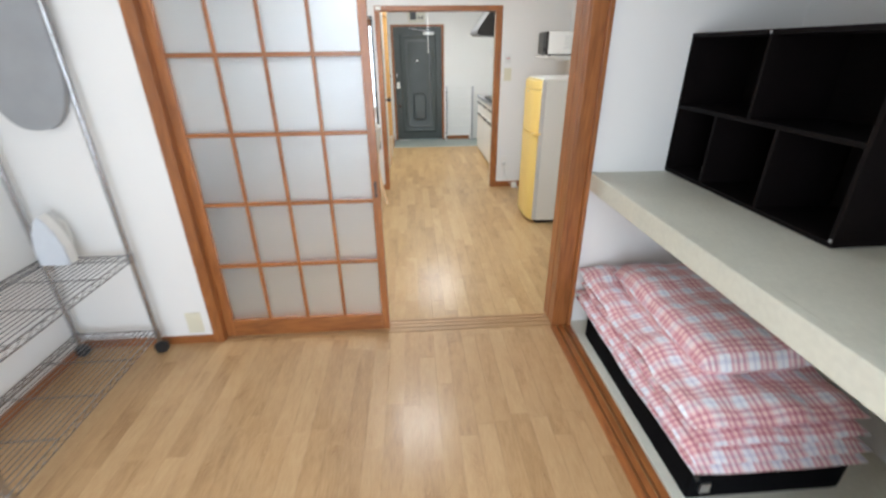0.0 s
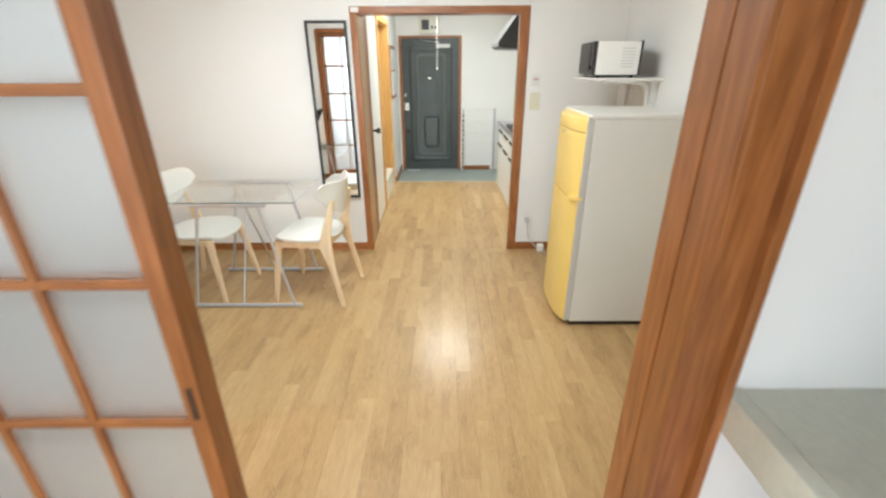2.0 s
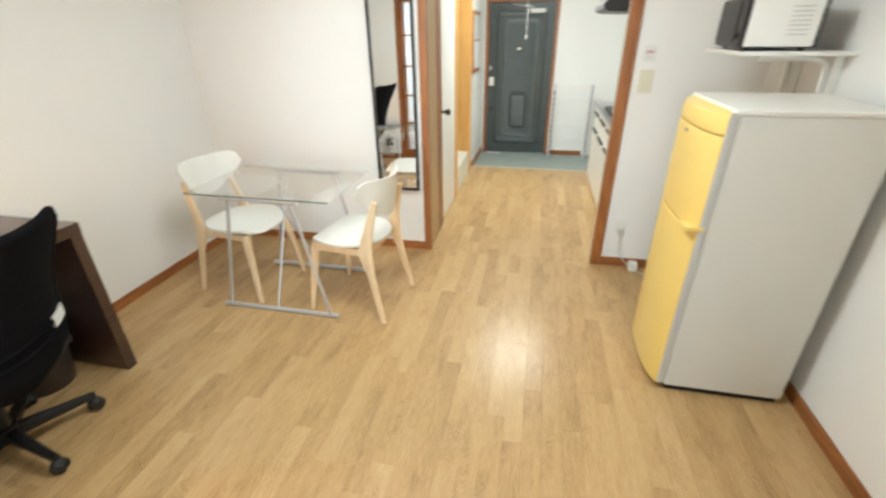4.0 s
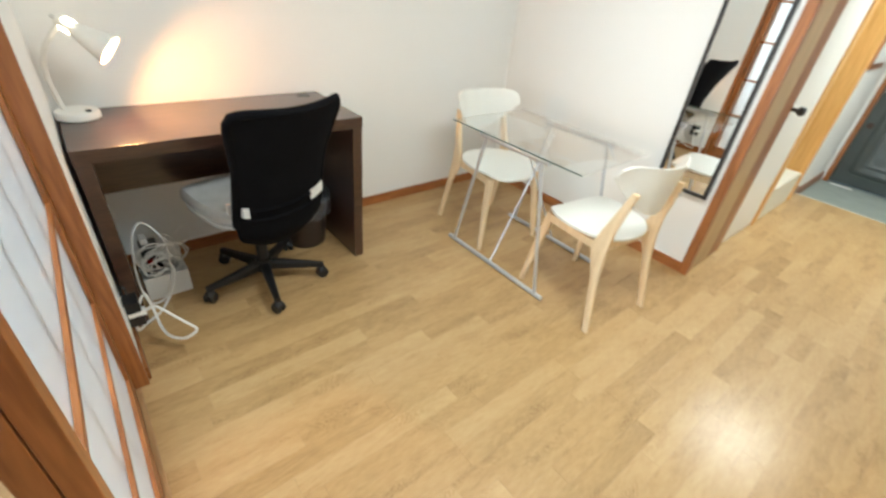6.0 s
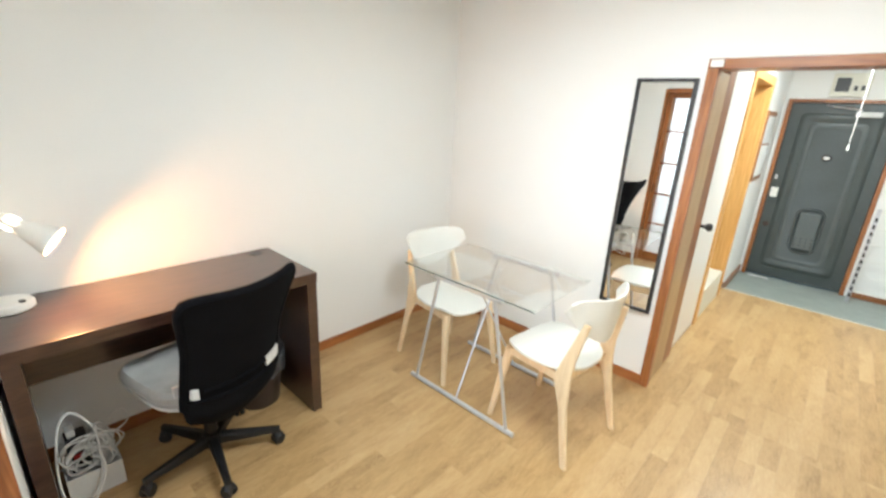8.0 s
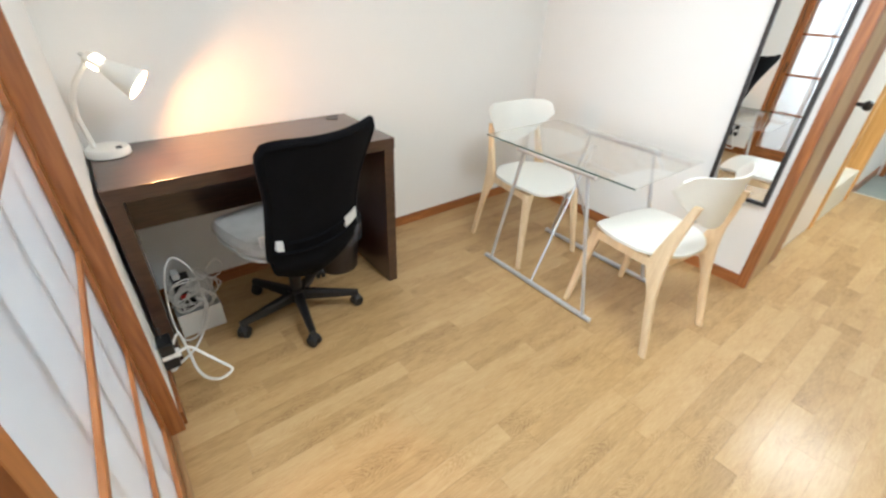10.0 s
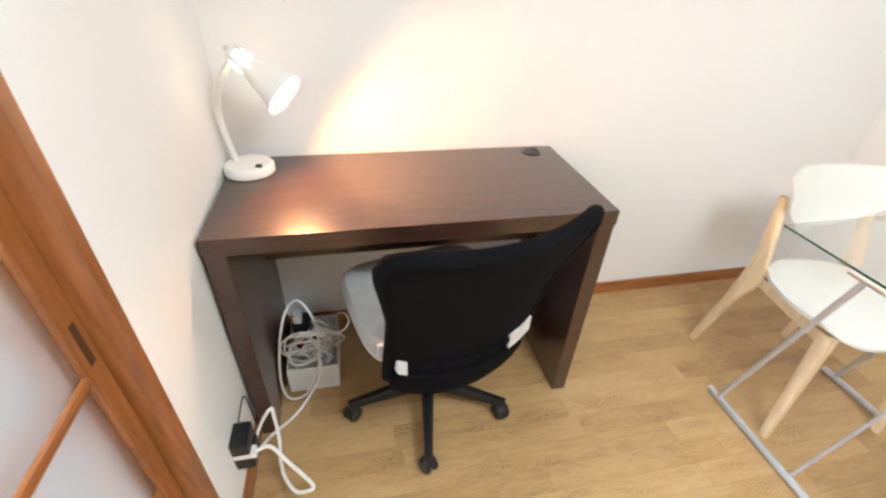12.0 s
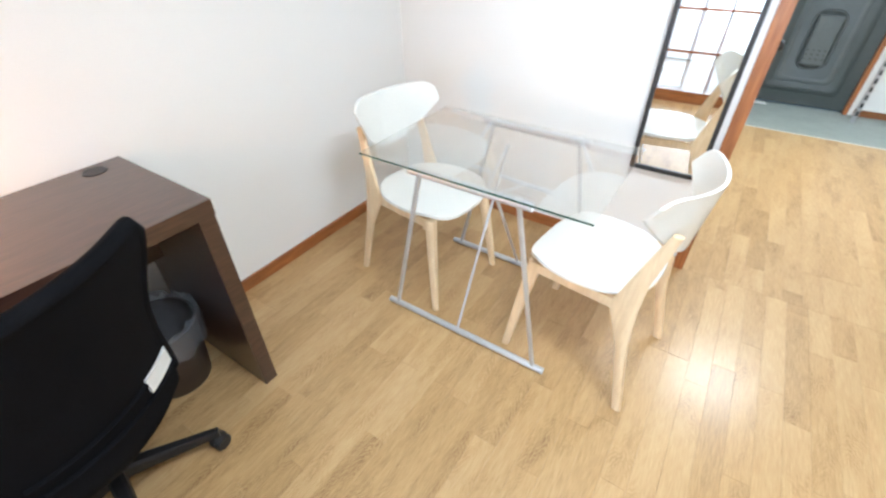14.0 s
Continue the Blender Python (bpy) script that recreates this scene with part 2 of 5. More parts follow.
WENGE = timber("dark_brown_laminate", (0.027, 0.0120, 0.0077), (0.066, 0.0292, 0.0188), 0.34, 1, 22, coat=0.95, tone=0.03)
WENGE.node_tree.nodes["Principled BSDF"].inputs["Coat Roughness"].default_value = 0.27
WENGE.node_tree.nodes["Principled BSDF"].inputs["Specular IOR Level"].default_value = 0.38
WHITE = surface("white_lacquer", (0.84, 0.83, 0.79), 0.35, vary=0.02, scale=4, bump=0.02)
CHAIRWHITE = surface("chair_lacquer", (0.80, 0.80, 0.755), 0.32, vary=0.03, scale=4, bump=0.02)
CREAM = surface("cream_paint", (0.72, 0.70, 0.60), 0.5, vary=0.06, scale=5)
SHELFPAINT = surface("closet_board", (0.66, 0.66, 0.57), 0.5, vary=0.08, scale=7, fine=60)
FROST = pane("frosted_glass", (0.84, 0.86, 0.875), 0.42, scatter=0.06)
CLEAR = pane("clear_glass", (0.93, 0.985, 0.965), 0.0, 1.5)
TABLEGLASS = pane("table_glass", (0.97, 0.995, 0.985), 0.0, 1.5)
_n, _l = TABLEGLASS.node_tree.nodes, TABLEGLASS.node_tree.links
_t, _m = _n.new("ShaderNodeBsdfTransparent"), _n.new("ShaderNodeMixShader")
_t.inputs["Color"].default_value = (0.985, 0.992, 0.988, 1)
_m.inputs["Fac"].default_value = 0.68
_l.new(_n["Principled BSDF"].outputs[0], _m.inputs[1])
_l.new(_t.outputs[0], _m.inputs[2])
_l.new(_m.outputs[0], _n["Material Output"].inputs["Surface"])
GLASSEDGE = surface("green_glass_edge", (0.03, 0.085, 0.06), 0.15, vary=0.05)
MIRROR = surface("mirror_silver", (0.92, 0.93, 0.92), 0.0, 1.0, vary=0.0, bump=0)
BLACK = surface("black_plastic", (0.008, 0.008, 0.009), 0.42, vary=0.2, scale=20)
BLACKFRAME = surface("black_frame", (0.02, 0.018, 0.018), 0.4, vary=0.2, scale=12)
BLACKCLOTH = surface("black_mesh_cloth", (0.0055, 0.0055, 0.0065), 0.9, vary=0.3, scale=14, fine=500, bump=0.5, gloss=0.06)
BLACKBOX = timber("black_brown_board", (0.0028, 0.0019, 0.0019), (0.0065, 0.0042, 0.0042), 0.6, 1, 20, tone=0.03)
BLACKBOX.node_tree.nodes["Principled BSDF"].inputs["Specular IOR Level"].default_value = 0.12
BOARDCLOTH = surface("board_cover_cloth", (0.34, 0.35, 0.36), 0.9, vary=0.10, scale=10, fine=300, bump=0.3)
GREYCLOTH = surface("heather_grey_cloth", (0.47, 0.47, 0.455), 0.9, vary=0.22, scale=12, fine=260, bump=0.4)
GREYPLASTIC = surface("light_grey_plastic", (0.62, 0.62, 0.60), 0.45, vary=0.05)
CHROME = surface("chrome_wire", (0.40, 0.40, 0.41), 0.24, 1.0, vary=0.1, scale=30)
STEEL = surface("satin_steel", (0.60, 0.60, 0.63), 0.32, 1.0, vary=0.08, scale=20)
SILVER = surface("silver_lacquered_steel", (0.62, 0.64, 0.68), 0.34, 0.65, vary=0.06, scale=20)
YELLOW = surface("yellow_enamel", (0.88, 0.65, 0.205), 0.3, vary=0.03, scale=3, bump=0.01)
FRIDGEGREY = surface("fridge_side", (0.74, 0.74, 0.70), 0.4, vary=0.02, scale=5, fine=300, bump=0.05)
DOORGREY = surface("dark_green_grey_steel", (0.055, 0.066, 0.064), 0.35, vary=0.18, scale=5, fine=90, bump=0.06)
# door grey made lighter: the soft highlight is put into the colour
DOORLIGHT = surface("highlit_door_panel", (0.085, 0.098, 0.097), 0.32, vary=0.2, scale=6, fine=90, bump=0.06)
CONCRETE = surface("grey_green_entry_floor", (0.30, 0.335, 0.31), 0.6, vary=0.14, scale=8, fine=70, bump=0.15)
SOLE = surface("enamel_soleplate", (0.66, 0.70, 0.75), 0.3, vary=0.06, scale=14)
CABLE = surface("white_cable", (0.82, 0.81, 0.78), 0.4, vary=0.03)
PAPER = surface("white_card", (0.78, 0.78, 0.76), 0.6, vary=0.05)
BROWNBIN = surface("dark_brown_bin", (0.045, 0.032, 0.028), 0.45, vary=0.1)
LINER = pane("clear_bag", (0.70, 0.74, 0.80), 0.16, 1.4, 0.8)
_n, _l = LINER.node_tree.nodes, LINER.node_tree.links
_t, _m = _n.new("ShaderNodeBsdfTransparent"), _n.new("ShaderNodeMixShader")
_m.inputs["Fac"].default_value = 0.45
_l.new(_n["Principled BSDF"].outputs[0], _m.inputs[1])
_l.new(_t.outputs[0], _m.inputs[2])
_l.new(_m.outputs[0], _n["Material Output"].inputs["Surface"])
BULB = glow("warm_bulb", (1.0, 0.80, 0.52), 30)
DIFFUSER = glow("lamp_cover", (0.95, 1.0, 0.98), 14)
RED = surface("red_plastic", (0.6, 0.03, 0.03), 0.4)
PLAID = plaid("plaid_bedding")
IVORY = surface("ivory_switch_plate", (0.74, 0.71, 0.56), 0.45, vary=0.03)


# ---- mesh helpers ----
def box(bm, x0, y0, z0, x1, y1, z1, bevel=0.0):
    vs = [bm.verts.new((x, y, z)) for x in (x0, x1) for y in (y0, y1) for z in (z0, z1)]
    fs = [bm.faces.new([vs[i] for i in q]) for q in ((0, 1, 3, 2), (4, 6, 7, 5), (0, 4, 5, 1), (2, 3, 7, 6), (0, 2, 6, 4), (1, 5, 7, 3))]
    if bevel:
        edges = {e for f in fs for e in f.edges}
        bmesh.ops.bevel(bm, geom=list(edges), offset=bevel, segments=2, profile=0.7, affect="EDGES")
    return bm


def tube(bm, pts, r, seg=8, close=True):
    """A round bar along points."""
    pts = [Vector(p) for p in pts]
    rings = []
    side = None
    for i, p in enumerate(pts):
        d = (pts[min(i + 1, len(pts) - 1)] - pts[max(i - 1, 0)]).normalized()
        if side is None:
            side = d.orthogonal().normalized()
        side = (side - d * side.dot(d)).normalized()
        up = d.cross(side)
        rad = r[i] if isinstance(r, (list, tuple)) else r
        rings.append([bm.verts.new(p + rad * (math.cos(a) * side + math.sin(a) * up)) for a in (2 * math.pi * k / seg for k in range(seg))])
    for a, b in zip(rings, rings[1:]):
        for k in range(seg):
            bm.faces.new((a[k], a[(k + 1) % seg], b[(k + 1) % seg], b[k]))
    if close:
        bm.faces.new(list(reversed(rings[0])))
        bm.faces.new(rings[-1])
    return bm


def lathe(bm, profile, centre=(0, 0, 0), seg=24, axis="z"):
    """Turns (radius, height) pairs round an upright axis."""
    c = Vector(centre)
    rings = []
    for r, h in profile:
        rings.append([bm.verts.new(c + Vector((r * math.cos(a), r * math.sin(a), h))) for a in (2 * math.pi * k / seg for k in range(seg))])
    for a, b in zip(rings, rings[1:]):
        for k in range(seg):
            bm.faces.new((a[k], a[(k + 1) % seg], b[(k + 1) % seg], b[k]))
    if profile[0][0] > 1e-4:
        bm.faces.new(list(reversed(rings[0])))
    if profile[-1][0] > 1e-4:
        bm.faces.new(rings[-1])
    return bm


def mesh_of(name, bm, material, smooth=False):
    bmesh.ops.remove_doubles(bm, verts=bm.verts, dist=1e-5)
    bmesh.ops.recalc_face_normals(bm, faces=bm.faces)
    me = bpy.data.meshes.new(name)
    bm.to_mesh(me)
    bm.free()
    me.materials.append(material)
    if smooth:
        for p in me.polygons:
            p.use_smooth = True
        me.set_sharp_from_angle(angle=radians(42))
    return me


def structure(name, bm, material, label, category):
    return tagged(new(name, mesh_of(name, bm, material)), label, category, kind="structure")


def thing(name, x, y, z, label, category, group=""):
    ob = new(name)
    ob.empty_display_size = 0.05
    ob.matrix_basis = pose(x, y, z)
    return tagged(ob, label, category, group)


def part(name, bm, material, parent, label="", smooth=False):
    """Links a bmesh, built in world places, as one mesh under a thing or a part."""
    ob = new(name, mesh_of(name, bm, material, smooth))
    ob.parent = parent
    if parent.parent is None:
        ob.matrix_parent_inverse = parent.matrix_basis.inverted()
    return tagged(ob, label)


def solo(name, bm, material, label, category, group="", smooth=False):
    return tagged(new(name, mesh_of(name, bm, material, smooth)), label, category, group)


def B(*a):
    return box(bmesh.new(), *a)


def T(pts, r, seg=8):
    return tube(bmesh.new(), pts, r, seg)


def slab(outline, z0, z1, bevel=0.0, lift=None):
    """An upright extrusion of an outline of (x, y) points."""
    bm = bmesh.new()
    lo = [bm.verts.new((x, y, z0)) for x, y in outline]
    hi = [bm.verts.new((x, y, z1)) for x, y in outline]
    n = len(outline)
    bm.faces.new(list(reversed(lo)))
    bm.faces.new(hi)
    for i in range(n):
        bm.faces.new((lo[i], lo[(i + 1) % n], hi[(i + 1) % n], hi[i]))
    if bevel:
        bmesh.ops.recalc_face_normals(bm, faces=bm.faces)
        es = [e for e in bm.edges if abs(e.verts[0].co.z - e.verts[1].co.z) < 1e-6]
        bmesh.ops.bevel(bm, geom=es, offset=bevel, segments=2, profile=0.7, affect="EDGES")
    return bm


# ---- rooms: floors, walls, ceilings ----
WX, EX, NY, SY, H = -1.60, 1.87, 2.67, -3.35, 2.27     # west and east wall, kitchen wall, window wall, height
BW = -1.455                                             # west wall of the bedroom
CEND = 1.98                                             # back of the closet
T0 = 0.12

bm = B(WX - T0, SY - 0.15, -0.16, CEND + T0, 4.90, -0.012)
floor = structure("floor", bm, GAP, "glossy oak plank floor with staggered joints", "floor")
bm = B(-0.06, 4.90, -0.20, 1.95, 5.95, -0.06)
structure("entry_floor", bm, CONCRETE, "worn grey-green sheet floor of the entry", "floor")
structure("entry_step", B(-0.03, 4.885, -0.06, 1.27, 4.905, -0.001, 0.003), CREAM, "pale edging strip at the entry step", "trim")

structure("wall_west", box(B(WX - T0, 0.14, 0, WX, NY + T0, H), BW - T0 - 0.08, SY, 0, BW, 0.0, H), WALL, "off-white embossed wallpaper", "wall")
structure("wall_east", B(EX, 0.14, 0, EX + T0, NY, H), WALL, "off-white embossed wallpaper", "wall")
bm = B(WX, NY, 0, -0.015, NY + T0, H)
box(bm, 1.19, NY, 0, EX + T0, NY + T0, H)
box(bm, -0.015, NY, 1.775, 1.19, NY + T0, H)
structure("wall_north", bm, WALL, "off-white wallpaper with a wide doorway to the kitchen", "wall")
bm = B(WX - T0, 0.0, 0, -0.79, 0.14, H)
box(bm, 1.108, 0.0, 0, CEND + T0, 0.14, H)
box(bm, -0.79, 0.0, 1.80, 1.108, 0.14, H)
structure("wall_partition", bm, WALL, "off-white partition wall with a wide sliding-door opening", "wall")
bm = B(BW, SY - 0.12, 0, -0.75, SY, H)
box(bm, 0.95, SY - 0.12, 0, CEND + T0, SY, H)
box(bm, -0.75, SY - 0.12, 0, 0.95, SY, 0.35)
box(bm, -0.75, SY - 0.12, 2.1, 0.95, SY, H)
structure("wall_south", bm, WALL, "off-white wall with a wide window", "wall")
bm = B(CEND, SY, 0, CEND + T0, 0.0, H)
box(bm, 1.13, SY, 0, CEND, -1.66, H)
structure("wall_closet", bm, WALL, "white wall round the open closet", "wall")
bm = B(-0.15, NY + T0, 0, -0.03, 3.80, H)
box(bm, -0.15, 4.68, 0, -0.03, 5.84, H)
box(bm, -0.15, 3.80, 1.855, -0.03, 4.68, H)
box(bm, -0.90, 3.78, 0, -0.80, 4.70, H)
structure("wall_corridor_west", bm, WALL, "white wall of the narrow kitchen", "wall")
structure("wall_corridor_east", B(1.80, NY + T0, -0.06, 1.92, 5.84, H), WALL, "white wall behind the kitchen unit", "wall")
bm = B(-0.15, 5.84, -0.2, 0.0, 5.96, H)
box(bm, 0.86, 5.84, -0.2, 1.92, 5.96, H)
box(bm, 0.0, 5.84, 1.765, 0.86, 5.96, H)
structure("wall_entry", bm, WALL, "off-white wall round the front door", "wall")
bm = B(WX - T0, SY - 0.12, H, CEND + T0, 5.96, H + 0.1)
structure("ceiling", bm, CEIL, "pale cream papered ceiling", "ceiling")


def strip(name, bm, label="reddish-brown stained wooden skirting", material=TRIM_X, category="baseboard"):
    return structure(name, bm, material, label, category)


strip("baseboard", B(WX, 0.145, 0, WX + 0.012, NY, 0.06, 0.002), material=TRIM_Y)
strip("baseboard", B(WX + 0.012, NY - 0.012, 0, -0.025, NY, 0.06, 0.002))
strip("baseboard", B(1.20, NY - 0.012, 0, EX, NY, 0.06, 0.002))
strip("baseboard", B(EX - 0.012, 0.145, 0, EX, NY - 0.012, 0.06, 0.002), material=TRIM_Y)
strip("baseboard", B(WX + 0.012, 0.14, 0, -0.80, 0.152, 0.06, 0.002))
strip("baseboard", B(BW, -0.012, 0, -0.80, 0.0, 0.045, 0.002))
strip("baseboard", B(BW, -2.6, 0, BW + 0.012, -0.012, 0.05, 0.002), material=TRIM_Y)
strip("baseboard", B(-0.03, 4.68, 0.0, -0.018, 4.90, 0.06, 0.002), "dark skirting", TRIM_Y)
strip("baseboard", B(-0.03, 4.90, -0.06, -0.018, 5.84, 0.02, 0.002), "dark skirting", TRIM_Y)
strip("baseboard", B(0.90, 5.828, -0.06, 1.30, 5.84, 0.0, 0.002), "dark skirting")
for a, b, c, d, e in ((WX, 0.14, EX, 0.155, 0), (WX, NY - 0.015, EX, NY, 0), (WX, 0.155, WX + 0.015, NY - 0.015, 0), (EX - 0.015, 0.155, EX, NY - 0.015, 0)):
    structure("ceiling_trim", B(a, b, H - 0.02, c, d, H - 0.001, 0.003), CEIL, "narrow pale ceiling moulding", "trim")

# doorway to the kitchen
for x0, x1 in ((-0.025, 0.022), (1.135, 1.20)):
    structure("trim_doorway", B(x0, NY - 0.012, 0, x1, NY + 0.028, 1.735, 0.003), TRIM, "reddish-brown stained door frame", "trim")
structure("trim_reveal", B(-0.02, NY + 0.029, 0, 0.012, NY + 0.30, 1.735, 0.003), TANWOOD, "tan wooden lining of the doorway", "trim")
structure("trim_reveal", B(1.148, NY + 0.029, 0, 1.20, NY + T0 + 0.012, 1.735, 0.003), CREAM, "pale inner lining of the doorway", "trim")
structure("trim_doorway", B(-0.025, NY - 0.012, 1.735, 1.20, NY + T0 + 0.012, 1.78, 0.003), TRIM_X, "reddish-brown stained door frame head", "trim")
structure("door_latch", B(-0.014, NY - 0.03, 1.742, 0.040, NY - 0.0125, 1.774, 0.004), WHITE, "small white latch box on the door frame", "trim")

# sliding-door opening: posts, head, floor track
structure("trim_post", B(1.042, -0.010, 0, 1.11, 0.146, 1.80, 0.004), TRIM, "worn reddish-brown wooden post", "trim")
for y0, y1 in ((-0.012, 0.064), (0.070, 0.148)):
    structure("trim_post_strip", B(1.030, y0, 0, 1.0418, y1, 1.766, 0.003), TRIM, "worn reddish-brown strip on the post between door grooves", "trim")
structure("trim_post", box(B(-0.80, -0.012, 0, -0.748, 0.0295, 1.80, 0.003), -0.80, 0.0295, 0, -0.776, 0.1415, 1.80, 0.001), TRIM, "reddish-brown wooden post", "trim")
structure("trim_head", B(-0.775, -0.012, 1.766, 1.030, 0.148, 1.81, 0.004), TRIM_X, "reddish-brown wooden head rail", "trim")
structure("trim_post", B(1.11, -0.03, 0, 1.130, -0.001, 1.80, 0.003), TRIM, "narrow wooden closet jamb", "trim")
structure("floor_sill", B(-0.775, -0.003, -0.0118, 1.030, 0.1115, -0.0005), SILLWOOD, "worn pale wooden sill of the sliding doors", "trim")
for y0, y1 in ((-0.0035, 0.024), (0.034, 0.060), (0.068, 0.093), (0.101, 0.1118)):
    structure("floor_track", B(-0.747, y0, -0.012, 1.030, y1, 0.0035, 0.0015), SILLWOOD, "worn wooden track strip of the sliding doors", "trim")
for x0, x1, z in ((1.02, 1.052, 0.006), (1.062, 1.088, 0.006), (1.10, 1.128, 0.012)):
    structure("closet_track", B(x0, -1.66, -0.012, x1, -0.014, z, 0.0015), TRIM_Y, "worn wooden track strip of the closet", "trim")
# header and its trim stay out of view; added to darken the upper closet
structure("wall_closet_header_unseen", B(1.112, -1.66, 1.80, 1.20, 0.0, H), WALL, "white wall above the closet opening, out of view, added to shade it", "wall")
structure("trim_closet_head", B(1.106, -1.66, 1.755, 1.165, -0.031, 1.799, 0.003), TRIM_Y, "reddish-brown wooden head under the unseen closet header", "trim")
structure("closet_floor", B(1.13, -1.66, -0.01, CEND, 0.0, 0.02, 0.003), SHELFPAINT, "pale grey-green painted closet floor", "floor")
bm = B(1.13, -1.66, 0.79, 1.165, 0.0, 0.872, 0.004)
box(bm, 1.167, -1.66, 0.845, CEND, 0.0, 0.868)
structure("closet_shelf", bm, SHELFPAINT, "pale grey-green closet shelf with a deep front edge", "shelf")

# window behind the walk
win = structure("window_1", B(-0.75, SY - 0.10, 0.35, 0.95, SY - 0.02, 0.40, 0.004), WHITE, "wide white-framed window", "window")
for a in ((-0.75, 2.05, 0.95, 2.10), (-0.75, 0.40, -0.70, 2.05), (0.90, 0.40, 0.95, 2.05), (0.07, 0.40, 0.13, 2.05)):
    part("window_frame", B(a[0], SY - 0.10, a[1], a[2], SY - 0.02, a[3], 0.004), WHITE, win)
for x0, x1 in ((-0.70, 0.07), (0.13, 0.90)):
    g = part("pane", B(x0, SY - 0.075, 0.40, x1, SY - 0.070, 2.05), CLEAR, win)
    g.visible_shadow = False


# ---- sliding doors ----
def sliding_door(y, x0, x1, lattice_south, wide):
    """A leaf of stiles, rails, glazing bars and frosted panes."""
    root = thing("sliding_door", (x0 + x1) / 2, y, 0.004, "reddish-brown wooden sliding door with frosted glass panes", "sliding door", "sliding doors")
    y0, y1 = y, y + 0.032
    xa, xb = x0 + wide, x1 - 0.038
    part("stile", B(x0, y0, 0.004, xa, y1, 1.765, 0.003), TRIM, root)
    part("stile", B(xb, y0, 0.004, x1, y1, 1.765, 0.003), TRIM, root)
    part("rail", B(xa, y0, 0.004, xb, y1, 0.10, 0.003), TRIM_X, root)
    part("rail", B(xa, y0, 1.72, xb, y1, 1.765, 0.003), TRIM_X, root)
    part("pane", B(xa, y0 + 0.0175, 0.10, xb, y0 + 0.0205, 1.72), FROST, root, "frosted glass").visible_shadow = False
    rows = [0.10 + (1.72 - 0.10) * k / 5 for k in range(1, 5)]
    for z in rows:
        part("glazing_bar", B(xa, y0 + 0.0215, z - 0.009, xb, y1 - 0.001, z + 0.009, 0.002), TRIM_X, root)
    if lattice_south:
        for z in rows:
            part("glazing_bar", B(xa, y0 + 0.002, z - 0.009, xb, y0 + 0.0135, z + 0.009, 0.002), TRIM_X, root)
    bar = 0.008 if lattice_south else 0.004
    for k in range(1, 4):
        x = xa + (xb - xa) * k / 4
        part("glazing_bar", B(x - bar, y0 + 0.001, 0.10, x + bar, y0 + (0.0135 if lattice_south else 0.006), 1.72, 0.002), TRIM, root)
    x, ya = (x1 - 0.019, y0 - 0.0015) if lattice_south else (x0 + 0.021, y1 - 0.002)
    part("finger_pull", B(x - 0.007, ya, 0.765, x + 0.007, ya + 0.0035, 0.845, 0.0008), WENGE, root, "dark recessed finger pull")


sliding_door(0.031, -0.760, 0.126, True, 0.055)
sliding_door(0.0645, -0.774, 0.124, False, 0.042)


# ---- dining room: desk, lamp, office chair, bin, cables ----
def desk():
    root = thing("desk", -1.357, 0.68, 0, "dark brown laminate desk with panel sides against the wall", "desk")
    x0, x1, y0, y1 = -1.586, -1.108, 0.153, 1.207
    part("top", B(x0, y0, 0.702, x1, y1, 0.75, 0.002), WENGE, root)
    for a, b in ((y0 + 0.002, y0 + 0.05), (y1 - 0.05, y1 - 0.002)):
        part("side_panel", B(x0, a, 0.0, x1 - 0.003, b, 0.702, 0.002), WENGE, root)
    part("back_rail", B(-1.48, y0 + 0.05, 0.440, -1.46, y1 - 0.05, 0.702, 0.001), WENGE, root)
    for y in (0.98,):
        part("screw", lathe(bmesh.new(), [(0.0, 0), (0.006, 0.0005), (0.006, 0.002), (0.0, 0.002)], (0, 0, 0), 10), BLACKFRAME, root).matrix_basis = pose(-1.4595, y, 0.53, 0, 90, 0)
    g = part("cable_grommet", lathe(bmesh.new(), [(0.024, 0.0), (0.032, 0.0), (0.032, 0.0015), (0.029, 0.0025), (0.026, 0.0022), (0.025, 0.0005)], (-1.532, 1.115, 0.7502), 24), BLACK, root, "black plastic cable grommet", True)
    part("grommet_hole", lathe(bmesh.new(), [(0.0, 0.0), (0.025, 0.0), (0.025, 0.001), (0.0, 0.001)], (-1.532, 1.115, 0.7503), 20), BLACKFRAME, g)


